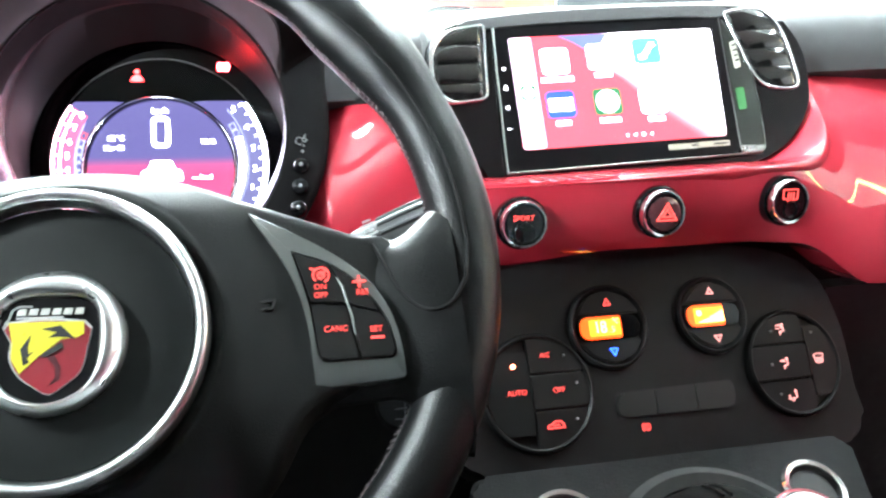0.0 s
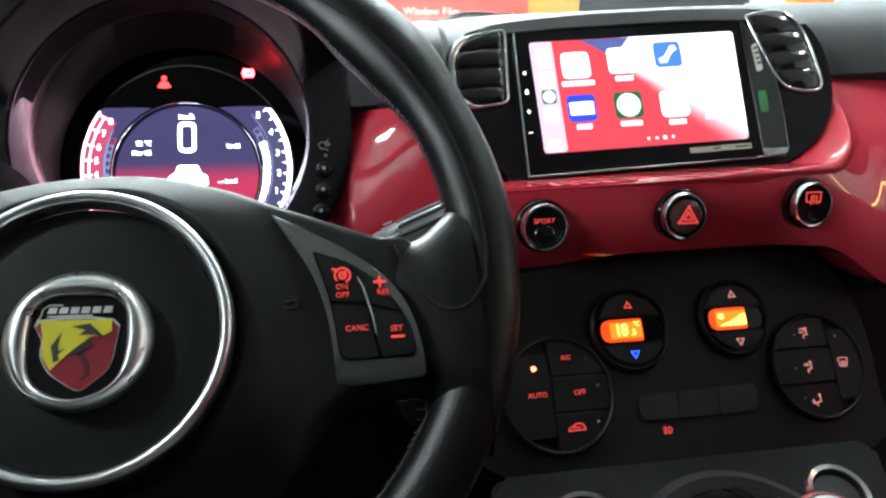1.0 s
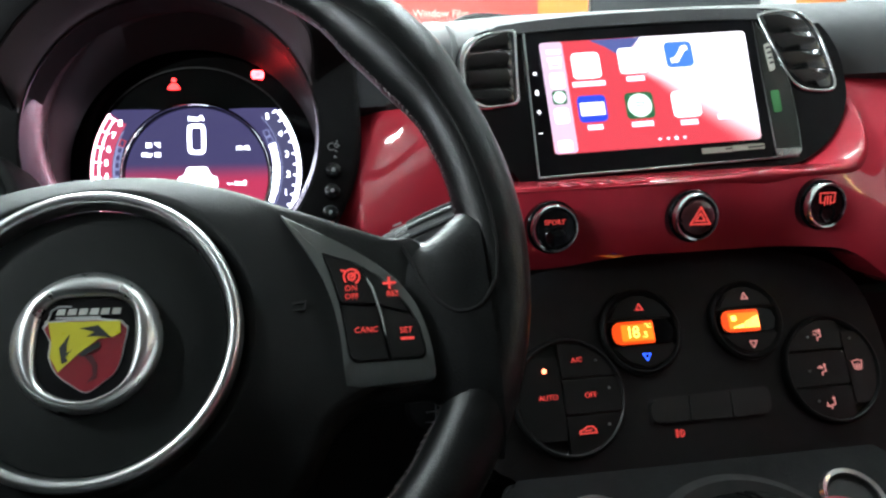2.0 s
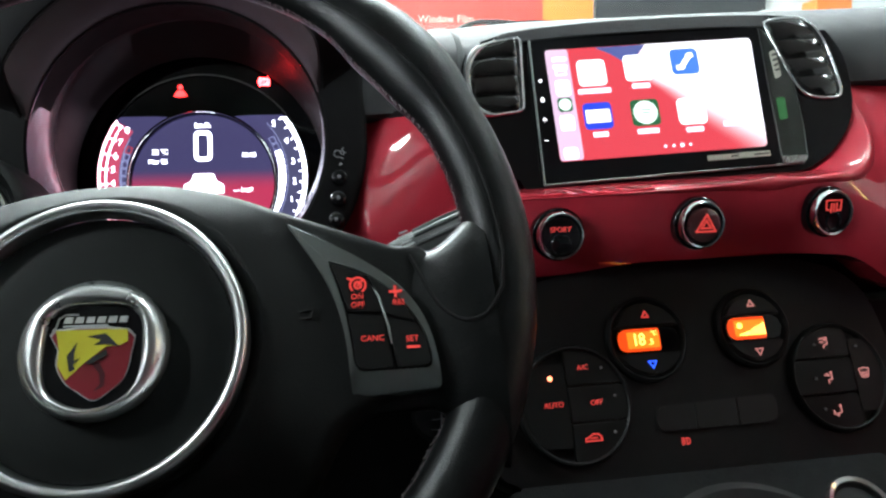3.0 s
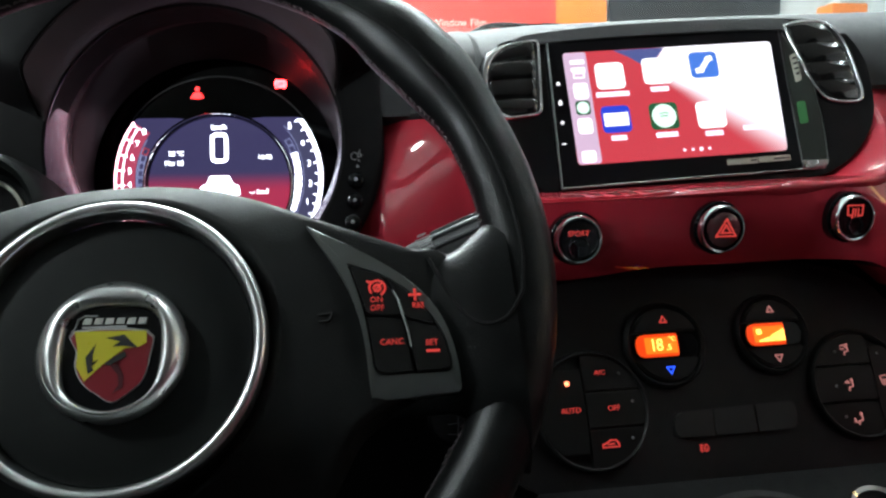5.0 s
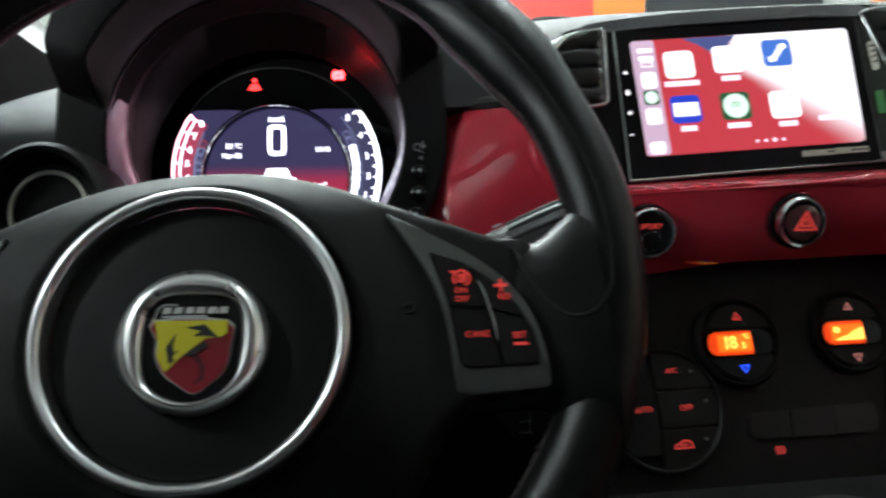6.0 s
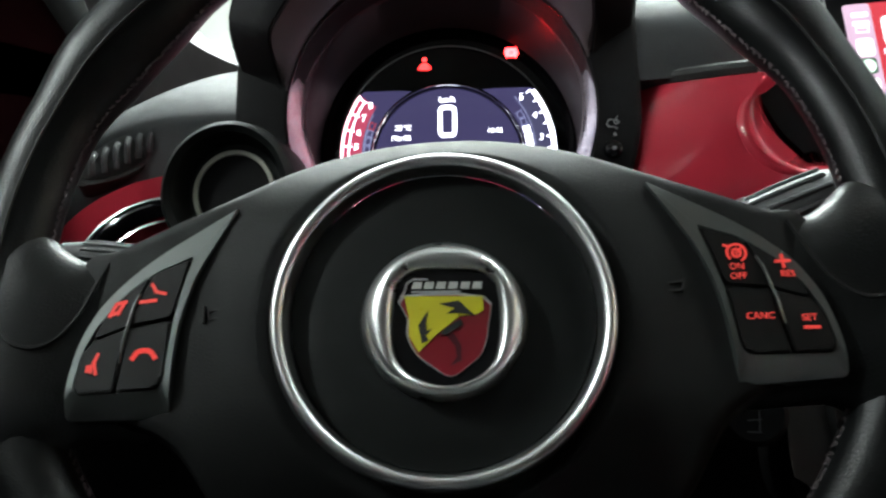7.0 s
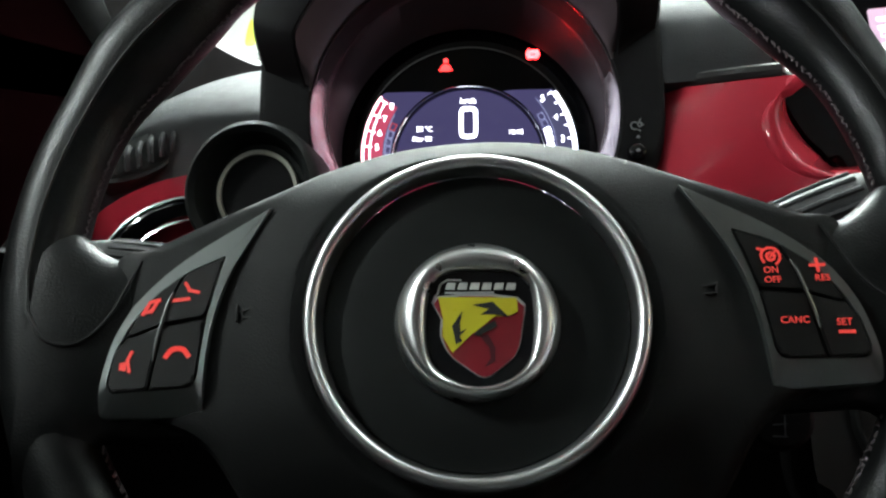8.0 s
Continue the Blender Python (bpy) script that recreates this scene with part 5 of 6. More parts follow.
tray_ring(0.0700, -0.0360, 0.0235)
tray_ring(-0.118, -0.0405, 0.0270)
shifter = thing("gear_lever", console_m @ at(-0.022, -0.092), "gear lever with a leather boot and silver cap", "gear lever")
part("collar", lathe([(0.082, 0.0), (0.081, 0.008), (0.074, 0.012), (0.066, 0.008), (0.064, 0.0)], 64), BLACK, shifter)
part("boot", lathe([(0.066, 0.004), (0.060, 0.020), (0.046, 0.034), (0.030, 0.046), (0.018, 0.060), (0.014, 0.075)], 40), LEATHER, shifter, "black leather boot")
KNOB = at(0.004, -0.0140, 0.0720)
part("stem", tube([(0, 0, 0.070), (0, -0.006, 0.074), (0.003, -0.0130, 0.080)], 0.0075, seg=14, up=(1, 0, 0)), DARKCHROME, shifter)
part("knob", lathe([(0.010, -0.012), (0.019, -0.004), (0.0245, 0.008), (0.0250, 0.018), (0.0225, 0.026), (0.0190, 0.0285)], 40), LEATHER, shifter, "black leather knob", m=KNOB)
part("red_stitch_ring", lathe([(0.0232, 0.0245), (0.0236, 0.0262), (0.0222, 0.0280), (0.0208, 0.0285)], 40), BADGERED, shifter, "red ring", m=KNOB)
part("cap", lathe([(0.0195, 0.0270), (0.0190, 0.0300), (0.0150, 0.0325), (0.008, 0.0335), (0, 0.0337)], 40), BADGEGREY, shifter, "silver cap", m=KNOB)
for dx in (-0.003, 0.003):
    part("seam", tube([(dx, 0.058, 0.0225), (dx, 0.050, 0.0330), (dx, 0.040, 0.0405)], 0.0012, seg=6, up=(1, 0, 0)), LEATHER, shifter)

# ---------------------------------------------------------------- steering column and stalks
column = thing("steering_column", basis((0, 0.045, 0.605), 27), "charcoal steering column shroud", "steering column")
part("shroud", slab(curve_through([(-0.060, 0.020), (-0.045, 0.052), (0.0, 0.060), (0.045, 0.052), (0.060, 0.020), (0.058, -0.060), (0.03, -0.085), (-0.03, -0.085), (-0.058, -0.060)], 6), -0.26, -0.02, 0.012, 3), BLACK, column)


def stalk(tip, root, label, size=1.0):
    t = thing("column_stalk", pose(0, 0, 0), label, "stalk", "column stalks")
    a, b = Vector(root), Vector(tip)
    pts = [a.lerp(b, i / 12) for i in range(13)]
    part("stem", tube(pts[:7], [size * q for q in (0.0085, 0.0085, 0.0090, 0.0092, 0.0096, 0.0100, 0.0105)], seg=16), PADDARK, t)
    part("knob", tube(pts[6:], [size * q for q in (0.0130, 0.0150, 0.0156, 0.0160, 0.0162, 0.0158, 0.0125)], seg=24), SLATE, t, "grey ribbed end")
    d = (b - a).normalized()
    up = Vector((0, 0, 1))
    side = d.cross(up).normalized()
    nor = side.cross(d)
    for i in range(14):
        ang = radians(10 + 360 / 14 * i)
        off = (side * math.cos(ang) + nor * math.sin(ang)) * 0.0158 * size
        part("rib", tube([pts[8] + off * 0.97, pts[9] + off * 1.02, pts[10] + off * 1.03, pts[11] + off * 1.0], 0.0015 * size, seg=6), PADDARK, t)
    return t


SLATE = surface("slate_grey_plastic", (0.030, 0.031, 0.032), 0.5, grain=0.15, scale=1500)
st = stalk((0.200, 0.0992, 0.676), (0.060, 0.105, 0.620), "grey wiper stalk with a ribbed end behind the wheel")
for z in (0.0, 0.006):
    part("printed_mark", strokes([[(0.0, z), (0.008, z + 0.001)], [(0.002, z + 0.0025), (0.006, z + 0.003)]], 0.0011, 0.0, 0.0004), BADGEGREY, st, m=basis((0.140, 0.0865, 0.664), 25, 0, 15))
stalk((-0.205, 0.100, 0.650), (-0.060, 0.105, 0.632), "grey indicator stalk with a ribbed end behind the wheel", 0.6)

lock = thing("ignition_lock", basis((0.163, 0.125, 0.5535), 20, -10), "dark ignition lock with small pale marks", "ignition lock")
part("barrel", lathe([(0.018, -0.06), (0.018, -0.004), (0.015, 0.0), (0, 0.0)], 36), COWLSKIN, lock)
part("mark", strokes([[(-0.004, 0.012), (0.003, 0.014)], [(-0.001, 0.013), (-0.003, 0.008)], [(-0.004, -0.004), (0.003, -0.003)], [(-0.004, -0.010), (0.003, -0.010)], [(0.002, -0.010), (0.002, 0.003)]], 0.0006, 0.0, 0.0005), WALLDARK, lock)

# ---------------------------------------------------------------- steering wheel
wheel_m = basis((-0.0005, -0.0010, 0.6369), 27, 0, 2.7)
wheel = thing("steering_wheel", wheel_m, "black leather steering wheel with red lit buttons", "steering wheel")
RC, RR, RZ = (0.0011, 0.0351), 0.1885, -0.0189
PADS = Matrix.Translation((0.0015, 0, -0.0080))


def grip(deg):
    """Where the rim is fuller, above the thumb rests: at half past one and half past ten."""
    a = deg % 360
    return smooth(22, 35, a) * smooth(51, 42, a) + smooth(158, 145, a) * smooth(127, 138, a)


def rim_spot(deg):
    a = radians(deg)
    x, y = RC[0] + RR * math.cos(a), RC[1] + RR * math.sin(a)
    flat = -0.118
    if y < flat:
        y = flat + (y - flat) * 0.45
    return Vector((x, y, RZ))


def rim_thick(deg):
    """The rim swells at the grips and is slimmer over the top."""
    a = deg % 360
    return 0.0168 + 0.0045 * grip(deg) - 0.0022 * smooth(46, 60, a) * smooth(131, 117, a)


part("rim", tube([rim_spot(3 * i) for i in range(120)], [rim_thick(3 * i) for i in range(120)], True, 28, 0.92), LEATHER, wheel, "worn black leather rim")
rnd = random.Random(4)
stitch = bmesh.new()
for i in range(300):
    deg = 1.2 * i
    c = rim_spot(deg)
    out = Vector((c.x - RC[0], c.y - RC[1], 0)).normalized()
    r = rim_thick(deg)
    t = Vector((-out.y, out.x, 0))
    for s in (-1, 1):
        ang = radians(172)
        p = c + out * r * 1.01 * math.cos(ang) + Vector((0, 0, 1)) * r * 0.93 * math.sin(ang)
        j = [rnd.uniform(-0.0007, 0.0007) for q in range(4)]
        tube([p - t * (0.0014 + j[0]) + out * (0.0011 + j[1]) * s, p + t * (0.0014 + j[2]) - out * (0.0006 + j[3]) * s], rnd.uniform(0.0003, 0.0006), seg=5, bm=stitch)
tagged(part("stitching", stitch, THREAD, wheel, "grey cross stitching along the rim's inner seam"), kind="stuff")

# spokes, airbag cover
TOP = [(0.0, 0.0822), (0.030, 0.0795), (0.060, 0.0700), (0.087, 0.0575), (0.112, 0.0470), (0.138, 0.0375), (0.158, 0.0315)]
LOW = [(0.164, -0.015), (0.160, -0.034), (0.132, -0.0400), (0.108, -0.052), (0.090, -0.080), (0.066, -0.102), (0.030, -0.112), (0.0, -0.114)]
half = TOP + LOW
half = [(x, 0.0038 + 0.965 * y) for x, y in half]
cover_line = curve_through([(-x, y) for x, y in half[::-1]] + [(x, y) for x, y in half[1:-1]], 6)


def cover_height(x, y):
    z = -0.003 - 1.6 * max(0, abs(x) - 0.080) ** 2 + 0.0065 * smooth(0.108, 0.064, math.hypot(x, y)) - 0.0060 * smooth(0.0735, 0.0668, math.hypot(x, y + 0.0012))
    z -= 8.5 * max(0, y - 0.042) ** 2 + 6.5 * max(0, -0.030 - y) ** 2
    return z


cover = bmesh.new()
k = len(cover_line)
rows = []
for q in range(29):
    f = (q / 28) ** 1.7
    row = []
    for x, y in cover_line:
        r0 = 0.0655 / max(1e-6, math.hypot(x, y + 0.0012))
        s = min(0.97, r0) + (1 - min(0.97, r0)) * f
        row.append(cover.verts.new((x * s, y * s, cover_height(x * s, y * s) - 0.010 * smooth(0.90, 1.0, f) ** 2)))
    rows.append(row)
rows.append([cover.verts.new((v.co.x * 0.985, v.co.y * 0.985, -0.05)) for v in rows[-1]])
for a, b in zip(rows, rows[1:]):
    for i in range(k):
        j = (i + 1) % k
        cover.faces.new((a[i], a[j], b[j], b[i]))
part("airbag_cover", cover, COVER, wheel, "black grained airbag cover")
CENTRE = at(0.0002, -0.0012, 0.0062)
part("cover_disc", lathe([(0.0604, -0.0075), (0.0594, -0.0050), (0.0575, -0.0040), (0.046, -0.0026), (0.03, -0.0020), (0, -0.0018)], 96), DISC, wheel, "smooth black centre disc", m=CENTRE)
part("chrome_ring", lathe([(0.0668, -0.0060)] + [(0.0639 + 0.0029 * math.cos(radians(15 * i)), 0.0036 * math.sin(radians(15 * i))) for i in range(13)] + [(0.0606, -0.0030), (0.0598, -0.0056)], 144), RINGCHROME, wheel, "polished chrome ring", m=CENTRE)


def rim_front(x, y):
    """The height of the rim's face above a spot of the wheel."""
    r = math.hypot(x - RC[0], y - RC[1]) - RR
    return RZ + 0.92 * math.sqrt(0.0168 ** 2 - r * r) if abs(r) < 0.0168 else -1.0


def spoke_front(f):
    return -0.014 + 0.0125 * smooth(0, 1, f)


for s in (-1, 1):
    web, loops = bmesh.new(), []
    for i in range(17):
        f = i / 16
        thick = 0.009 + 0.0075 * smooth(0.2, 1, f)
        cx, cz = s * (0.112 + 0.069 * f), spoke_front(f) - thick
        top, low = 0.0400 - 0.006 * f + 0.020 * smooth(0.55, 1, f), -0.041 - 0.030 * smooth(0.5, 1, f)
        loops.append([web.verts.new((cx, (top + low) / 2 + (top - low) / 2 * math.copysign(abs(math.cos(a)) ** 0.55, math.cos(a)), cz + thick * math.sin(a))) for a in [2 * math.pi * q / 36 for q in range(36)]])
    for p, q in zip(loops, loops[1:]):
        for i in range(36):
            j = (i + 1) % 36
            web.faces.new((p[i], p[j], q[j], q[i]))
    for v in web.verts:
        v.co.z -= 6.0 * max(0, -0.034 - v.co.y) ** 2
    web.faces.new(loops[0])
    web.faces.new(loops[-1][::-1])
    part("spoke", web, LEATHER, wheel, "worn leather wrapped spoke")
    loop = curve_through([(0.1410, 0.0330), (0.1448, 0.0240), (0.1500, 0.0110), (0.1570, 0.0010), (0.1650, -0.0033), (0.1750, -0.0008), (0.1835, 0.0110)], 5, False)
    seam = [Vector((s * x + 0.0015, y, max(spoke_front((x - 0.112) / 0.069), rim_front(s * x + 0.0015, y)) + 0.0002)) for x, y in loop]
    for i in range(20):
        deg = -2 + 3.0 * i if s > 0 else 182 - 3.0 * i
        c = rim_spot(deg)
        out = Vector((c.x - RC[0], c.y - RC[1], 0)).normalized()
        seam.append(c - out * rim_thick(deg) * (0.10 + 0.018 * i) + Vector((0, 0, rim_thick(deg) * 0.92)))
    part("grip_seam", tube(seam, 0.0009, seg=6), KEYRIM, wheel, "black seam round the thumb rest")
part("lower_spoke", slab(curve_through([(-0.055, -0.09), (-0.030, -0.075), (0.030, -0.075), (0.055, -0.09), (0.045, -0.125), (-0.045, -0.125)], 5), -0.06, -0.030, 0.004), DISC, wheel)


def pad(s):
    """A satin framed group of four keys."""
    out_pts = [(0.0840, 0.0505), (0.1175, 0.0305), (0.1340, 0.0168), (0.1430, 0.0040), (0.1472, -0.0080), (0.1492, -0.0200), (0.1500, -0.0335), (0.1090, -0.0345), (0.1085, -0.0230), (0.1080, -0.0090), (0.1058, 0.0060), (0.1005, 0.0222)]
    in_pts = [(0.1020, 0.0300), (0.1170, 0.0243), (0.1305, 0.0142), (0.1395, 0.0020), (0.1445, -0.0084), (0.1465, -0.0207), (0.1450, -0.0245), (0.1135, -0.0236), (0.1110, -0.0206), (0.1100, -0.0090), (0.1085, 0.0047), (0.1055, 0.0176)]
    frame_out = rounded([(s * x, y) for x, y in out_pts], [0.001, 0.012, 0.010, 0.010, 0.010, 0.006, 0.003, 0.003, 0.006, 0.010, 0.010, 0.012], 5)
    inner = rounded([(s * x, y) for x, y in in_pts], [0.001, 0.010, 0.010, 0.010, 0.010, 0.003, 0.002, 0.002, 0.003, 0.010, 0.010, 0.010], 5)
    surround = slab(frame_out, -0.006, 0.0075, 0.0003, 1, holes=[inner])
    for v in surround.verts:
        v.co.z -= 24 * max(0, -0.0200 - v.co.y) ** 2
    part("key_frame", surround, SATIN, wheel, "satin silver key frame", m=PADS)
    part("key_bed", slab(inner, 0.0, 0.0052), BLACK, wheel, m=PADS)
    g = 0.0005
    quads = [
        [(0.1030, 0.0290), (0.1165, 0.0236), (0.1183 - g, 0.0226), (0.1238 - g, 0.0115), (0.1264 - g, 0.0022 + g), (0.1095, 0.0046 + g), (0.1064, 0.0172)],
        [(0.1187 + g, 0.0223), (0.1298, 0.0138), (0.1358, 0.0060), (0.1400, -0.0026 + g), (0.1264 + g, 0.0018 + g), (0.1240 + g, 0.0115)],
        [(0.1095, 0.0040 - g), (0.1264 - g, 0.0014 - g), (0.1298 - g, -0.0238), (0.1140, -0.0230), (0.1117, -0.0202), (0.1107, -0.0090)],
        [(0.1264 + g, 0.0014 - g), (0.1402, -0.0032 - g), (0.1438, -0.0086), (0.1456, -0.0205), (0.1446, -0.0238), (0.1298 + g, -0.0238)],
    ]
    quads = [[(s * x, y) for x, y in q] for q in quads]
    for q in quads:
        part("key", slab(rounded(q, 0.0016, 3), 0.004, 0.0082, 0.0008, 2), KEYCAP, wheel, m=PADS)
    part("divider", tube([(s * 0.1222, 0.0150, 0.0086), (s * 0.1243, 0.0105, 0.0088), (s * 0.1275, -0.0040, 0.0088), (s * 0.1284, -0.0126, 0.0086)], [0.0004, 0.0006, 0.0006, 0.0004], seg=8), SATIN, wheel, "satin silver divider", m=PADS)


pad(1)
pad(-1)
KZ = 0.0083
lettering("key_text", "ON", 0.0037, L_RED, wheel, PADS @ at(0.1145, 0.0112, KZ, -2), 0.0002)
lettering("key_text", "OFF", 0.0037, L_RED, wheel, PADS @ at(0.1145, 0.0072, KZ, -2), 0.0002)
part("cruise_mark", strokes([arc(0.1152, 0.0205, 0.0036, -60, 215, 12), arc(0.1152, 0.0205, 0.0016, 0, 360, 8), [(0.1152, 0.0205), (0.1172, 0.0224)], [(0.1108, 0.0240), (0.1128, 0.0232)]], 0.0009, KZ - 0.0002, KZ + 0.0003), L_RED, wheel, "red cruise control symbol", m=PADS @ at(0, -0.0037))
part("plus_mark", strokes([[(0.1300, 0.0155), (0.1350, 0.0155)], [(0.1325, 0.0131), (0.1325, 0.0179)]], 0.0011, KZ - 0.0002, KZ + 0.0003), L_RED, wheel, m=PADS @ at(-0.0002, -0.0032))
lettering("key_text", "RES", 0.0037, L_RED, wheel, PADS @ at(0.1334, 0.0070, KZ, -2), 0.0002)
lettering("key_text", "CANC", 0.0038, L_RED, wheel, PADS @ at(0.1199, -0.0092, KZ, -2), 0.0002)
lettering("key_text", "SET", 0.0038, L_RED, wheel, PADS @ at(0.1380, -0.0109, KZ, -2), 0.0002)
part("minus_mark", bar(0.1365, -0.0185, 0.1415, -0.0187, 0.0012, KZ - 0.0002, KZ + 0.0003), L_RED, wheel, m=PADS @ at(-0.0008, 0.0039))
part("voice_mark", strokes([[(-0.1325, -0.0145), (-0.1338, -0.0178), (-0.1328, -0.0220)], [(-0.1362, -0.0192), (-0.1362, -0.0208)], [(-0.1348, -0.0190), (-0.1348, -0.0212)]], 0.0012, KZ - 0.0002, KZ + 0.0003), L_RED, wheel, "red voice symbol", m=PADS @ at(-0.0047, 0.0057))
part("phone_mark", strokes([curve_through([(-0.1208, -0.0162), (-0.1190, -0.0140), (-0.1165, -0.0134), (-0.1140, -0.0140), (-0.1122, -0.0162)], 3, False)], 0.0019, KZ - 0.0002, KZ + 0.0003), L_RED, wheel, "red telephone symbol", m=PADS @ at(-0.0024, 0.0051))
part("media_mark", strokes([[(-0.1340, 0.0030), (-0.1318, 0.0072)], [(-0.1308, 0.0038), (-0.1284, 0.0082)], [(-0.1336, 0.0035), (-0.1306, 0.0042)], [(-0.1312, 0.0078), (-0.1280, 0.0084)]], 0.0014, KZ - 0.0002, KZ + 0.0003), L_RED, wheel, "red media symbol", m=PADS @ at(0, 0.0037))
part("menu_mark", strokes([[(-0.1200, 0.0072), (-0.1142, 0.0076)], [(-0.1140, 0.0112), (-0.1105, 0.0102)], [(-0.1158, 0.0142), (-0.1140, 0.0112)]], 0.0013, KZ - 0.0002, KZ + 0.0003), L_RED, wheel, "red menu symbol", m=PADS @ at(-0.0018, 0.0045))
for s in (-1, 1):
    x = s * 0.0905
    part("horn_mark", strokes([[(x - 0.0045, 0.0045), (x - 0.0045, -0.0015)], [(x - 0.0028, 0.0025), (x - 0.0020, -0.0005), (x + 0.0035, -0.0005), (x + 0.0045, 0.0035)], [(x - 0.0028, 0.0025), (x + 0.0045, 0.0032)]], 0.0008, 0.0, 0.0050), BLACK, wheel, "black printed horn symbol", m=Matrix.Translation((0, 0.004, -0.0055)))

# badge: plain shapes in its colours
BADGE = at(0.0016, -0.0085, 0.0, -3.5)
WINDOW = rounded([(-0.0188, 0.0226), (0.0188, 0.0226), (0.0207, 0.0), (0.0178, -0.0165), (0.0, -0.0240), (-0.0178, -0.0165), (-0.0207, 0.0)], [0.013, 0.013, 0.014, 0.012, 0.013, 0.012, 0.014], 8)
FOOT = [(x, y * 0.985) for x, y in circle(-0.0011, 0.0043, 0.0321, 96)]
dome, rows = bmesh.new(), []
for t, z in ((0.0, 0.0080), (0.02, 0.0098), (0.07, 0.0112), (0.16, 0.0124), (0.30, 0.0130), (0.46, 0.0128), (0.64, 0.0114), (0.80, 0.0095), (0.92, 0.0070), (0.98, 0.0052), (1.0, 0.0020)):
    row = []
    for i in range(96):
        ang = 2 * math.pi * i / 96
        inner = edge_at(WINDOW, ang)
        r = inner + (edge_at(FOOT, ang) - inner) * t
        row.append(dome.verts.new((r * math.cos(ang), r * math.sin(ang), z)))
    rows.append(row)
for p, q in zip(rows, rows[1:]):
    for i in range(96):
        j = (i + 1) % 96
        dome.faces.new((p[i], p[j], q[j], q[i]))
part("badge_bezel", dome, SILVER, wheel, "domed chrome badge with a shield shaped window", m=BADGE)
part("badge_back", slab([(x * 1.02, y * 1.02) for x, y in WINDOW], 0.001, 0.0094), PIANO, wheel, m=BADGE)
BZ = 0.0097
SHIELD = curve_through([(-0.0170, 0.0122), (0.0143, 0.0121), (0.0162, 0.0010), (0.0140, -0.0095), (0.0085, -0.0150), (0.0021, -0.0191), (-0.0049, -0.0154), (-0.0111, -0.0106), (-0.0149, -0.0034), (-0.0148, 0.0033)], 3)
part("badge_edge", slab(SHIELD, BZ - 0.001, BZ + 0.0002), BADGEGREY, wheel, m=BADGE)
part("badge_field", slab([(0.0002 + x * 0.955, -0.0005 + y * 0.955) for x, y in SHIELD], BZ, BZ + 0.0004), BADGERED, wheel, "red shield field", m=BADGE)
part("badge_field", slab([(-0.0160, 0.0117), (0.0139, 0.0117), (0.0143, 0.0063), (0.0114, 0.0047), (0.0054, 0.0041), (-0.0033, -0.0030), (-0.0100, -0.0100), (-0.0139, -0.0036), (-0.0140, 0.0033)], BZ + 0.0004, BZ + 0.0007), YELLOW, wheel, "yellow shield field", m=BADGE)
part("badge_line", tube([(x, y, BZ + 0.0002) for x, y in [(-0.0177, 0.0115), (-0.0162, 0.0132), (-0.0153, 0.0170), (-0.0127, 0.0187), (-0.0073, 0.0186)]], 0.0004, seg=6), BADGEGREY, wheel, "thin silver outline", m=BADGE)
part("badge_line", bar(-0.0130, 0.0136, 0.0050, 0.0138, 0.0008, BZ, BZ + 0.0004), BADGEGREY, wheel, m=BADGE)
for i in range(6):
    x = -0.0116 + 0.0046 * i
    part("badge_bar", slab([(x - 0.0018, 0.0148), (x + 0.0019, 0.0148), (x + 0.0023, 0.0176), (x - 0.0010, 0.0176)], BZ, BZ + 0.0006), WHITE, wheel, "pale bar in place of a name", m=BADGE)
part("badge_figure", slab([(-0.0028, 0.0087), (0.0048, 0.0100), (0.0110, 0.0040), (0.0076, 0.0048), (0.0045, 0.0051), (0.0003, 0.0049), (0.0034, 0.0071)], BZ + 0.0007, BZ + 0.0009), BLACK, wheel, "plain black shape", m=BADGE)
part("badge_figure", slab([(-0.0066, 0.0063), (-0.0104, 0.0003), (-0.0088, -0.0066), (-0.0064, -0.0054), (-0.0075, -0.0035), (-0.0048, -0.0006), (-0.0072, -0.0019), (-0.0075, 0.0014)], BZ + 0.0007, BZ + 0.0009), BLACK, wheel, "plain black shape", m=BADGE)
part("badge_figure", slab([(-0.0024, -0.0031), (0.0001, -0.0007), (0.0057, 0.0029), (0.0064, 0.0004), (-0.0001, -0.0033)], BZ + 0.0007, BZ + 0.0010), BLACK, wheel, "plain black shape", m=BADGE)
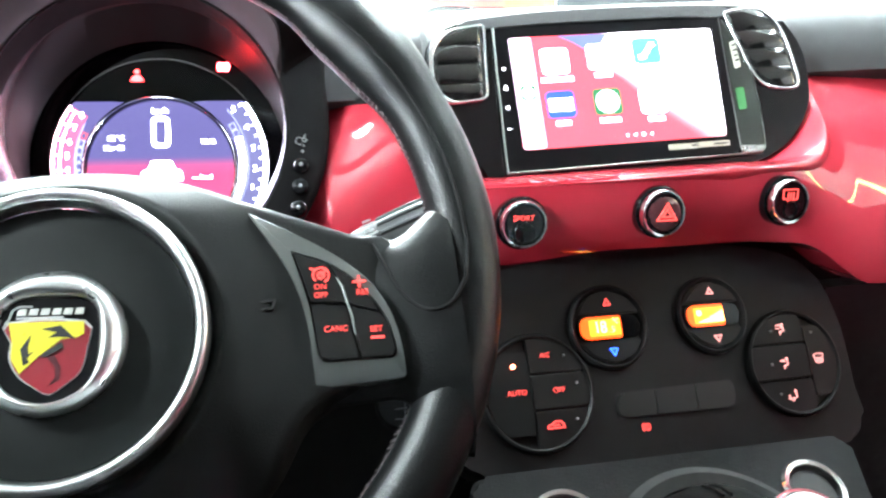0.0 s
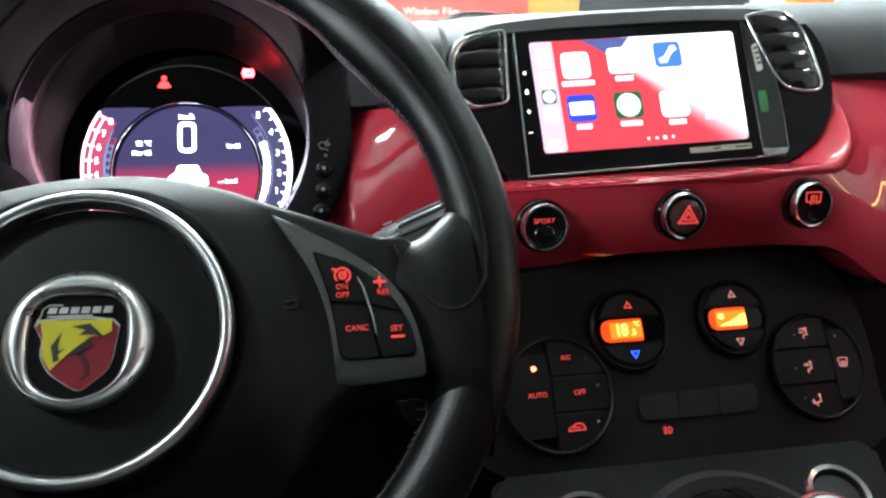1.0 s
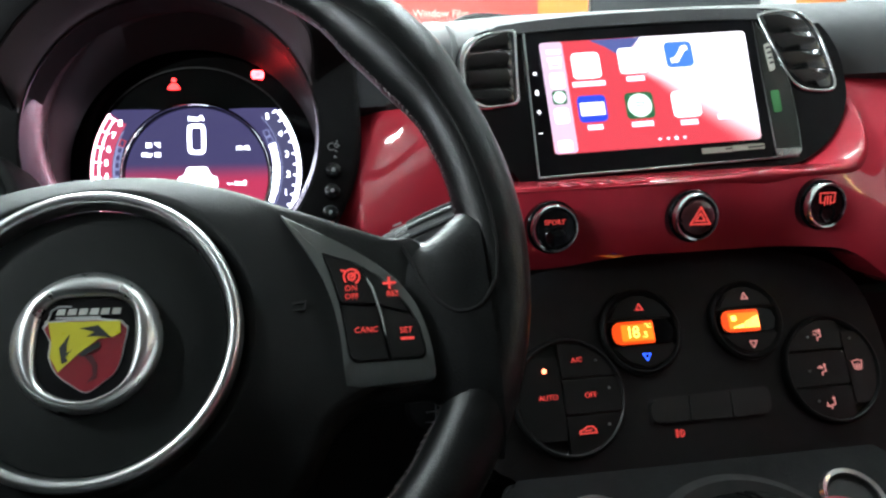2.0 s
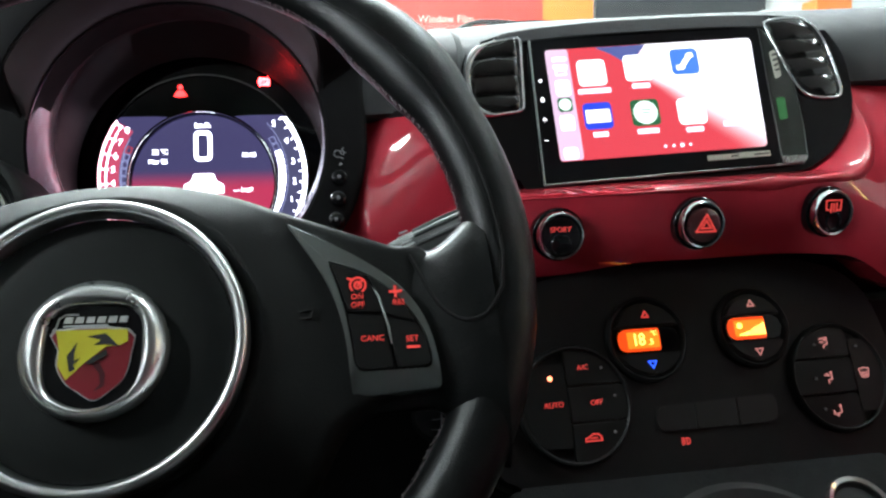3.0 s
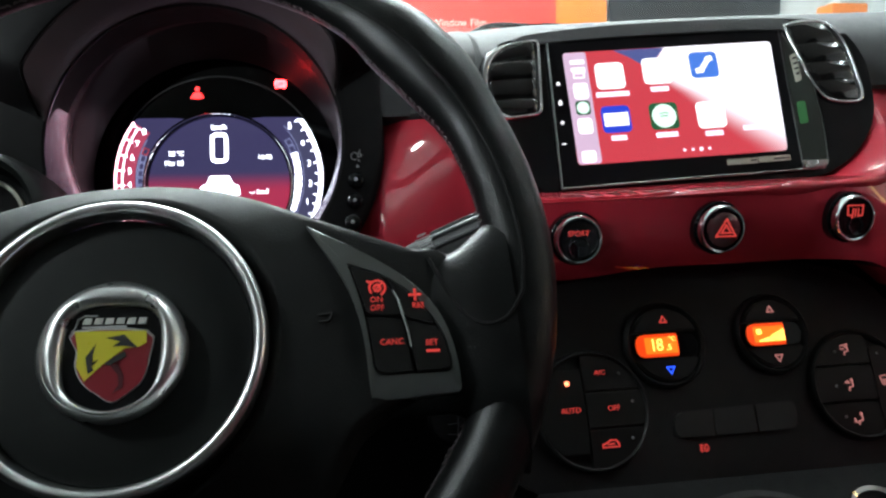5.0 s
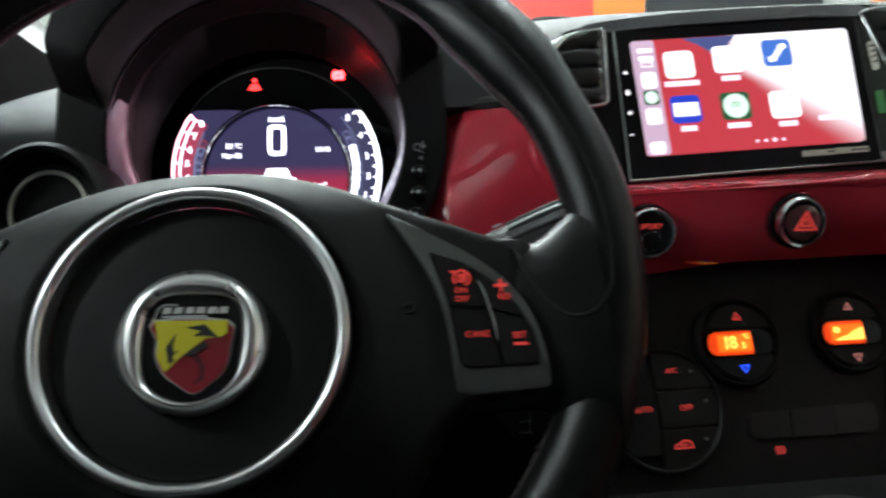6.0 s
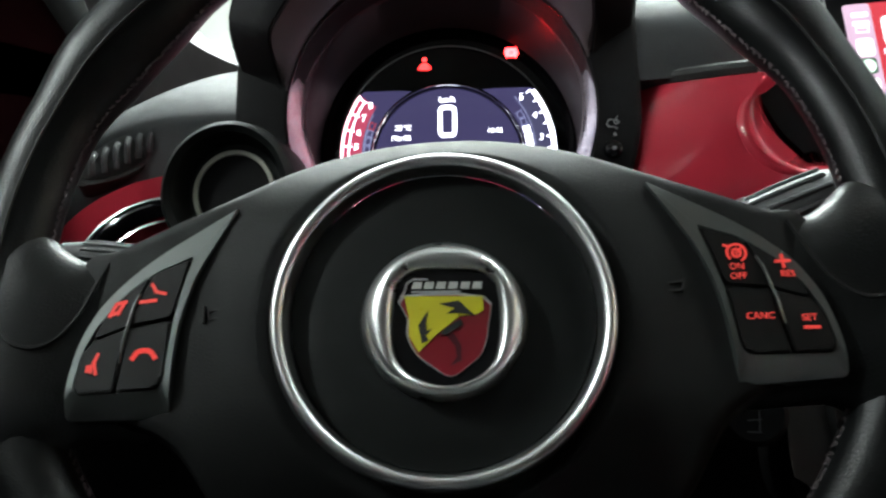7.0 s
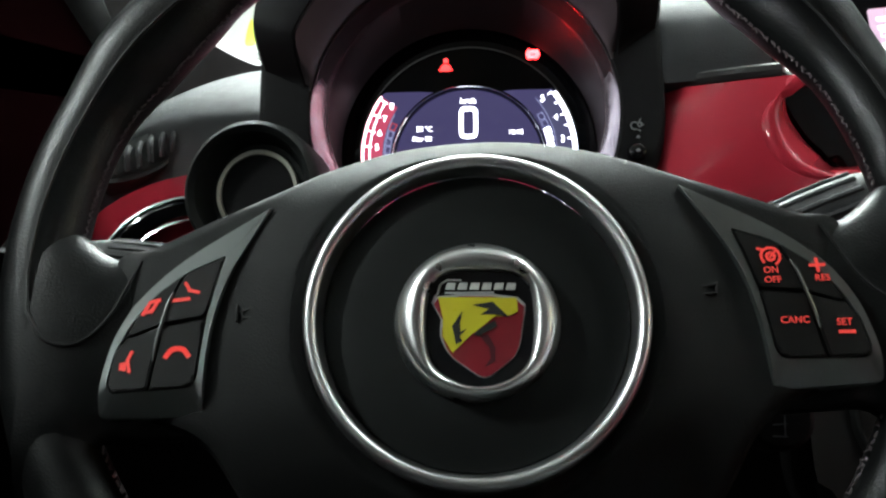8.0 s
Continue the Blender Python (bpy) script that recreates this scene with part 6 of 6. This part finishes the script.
part("badge_figure", slab([(-0.0001, -0.0031), (0.0032, -0.0027), (0.0059, -0.0077), (0.0059, -0.0129), (0.0019, -0.0151), (0.0042, -0.0117), (0.0036, -0.0076)], BZ + 0.0004, BZ + 0.0006), surface("badge_dark_red", (0.06, 0.008, 0.014), 0.3, coat=1.0), wheel, "plain dark shape", m=BADGE)


# ---------------------------------------------------------------- parts that sit on other parts
def under(parent, child):
    """Hangs a part under another part of the same thing, in its place."""
    child.matrix_local = parent.matrix_local.inverted() @ child.matrix_local
    child.parent = parent


def middle(ob):
    return sum((ob.matrix_local @ Vector(c) for c in ob.bound_box), Vector()) / 8


def kids(root, *stems):
    return [c for c in root.children if c.name.split(".")[0] in stems]


def gather(root, carriers, riders):
    """Each rider goes under the carrier that lies nearest to it."""
    hosts = kids(root, *carriers)
    spots = [(h, middle(h)) for h in hosts]
    for c in kids(root, *riders):
        p = middle(c)
        under(min(spots, key=lambda q: (q[1].xy - p.xy).length)[0], c)


bpy.context.view_layer.update()
gather(wheel, ["key"], ["key_text", "cruise_mark", "plus_mark", "minus_mark", "voice_mark", "phone_mark", "media_mark", "menu_mark"])
gather(wheel, ["badge_bezel"], ["badge_back", "badge_edge", "badge_field", "badge_line", "badge_bar", "badge_figure"])
gather(wheel, ["airbag_cover"], ["horn_mark"])
gather(wheel, ["rim"], ["stitching", "grip_seam"])
gather(climate, ["key"], ["key_text", "recirculation_mark", "air_flow_mark", "screen_demist_mark", "indicator"])
gather(climate, ["arrow_key"], ["up_arrow", "down_arrow"])
gather(climate, ["lcd"], ["temperature_digits", "degree_text", "fan_wedge", "fan_blade", "fan_bar"])
gather(climate, ["storage_lid"], ["lid_groove"])
gather(climate, ["panel"], ["fog_lamp_mark"])
gather(unit, ["app_tile"], ["app_mark", "app_name"])
gather(unit, ["side_strip"], ["side_tile", "side_dot", "status_mark", "battery_mark"])
gather(unit, ["glass_panel"], ["touch_key"])
gather(hood, ["button"], ["button_dot"])
gather(hood, ["cowl_face"], ["dimmer_mark", "arrow_mark"])
gather(cluster, ["centre_display"], ["unit_text", "zero_digit", "temperature_text", "date_text", "clock_text", "consumption_text", "car_symbol"])
for sw in (s1, s2, s3):
    gather(sw, ["cap"], ["sport_text", "thumb_dish", "clear_cap", "triangle", "demist_mark"])
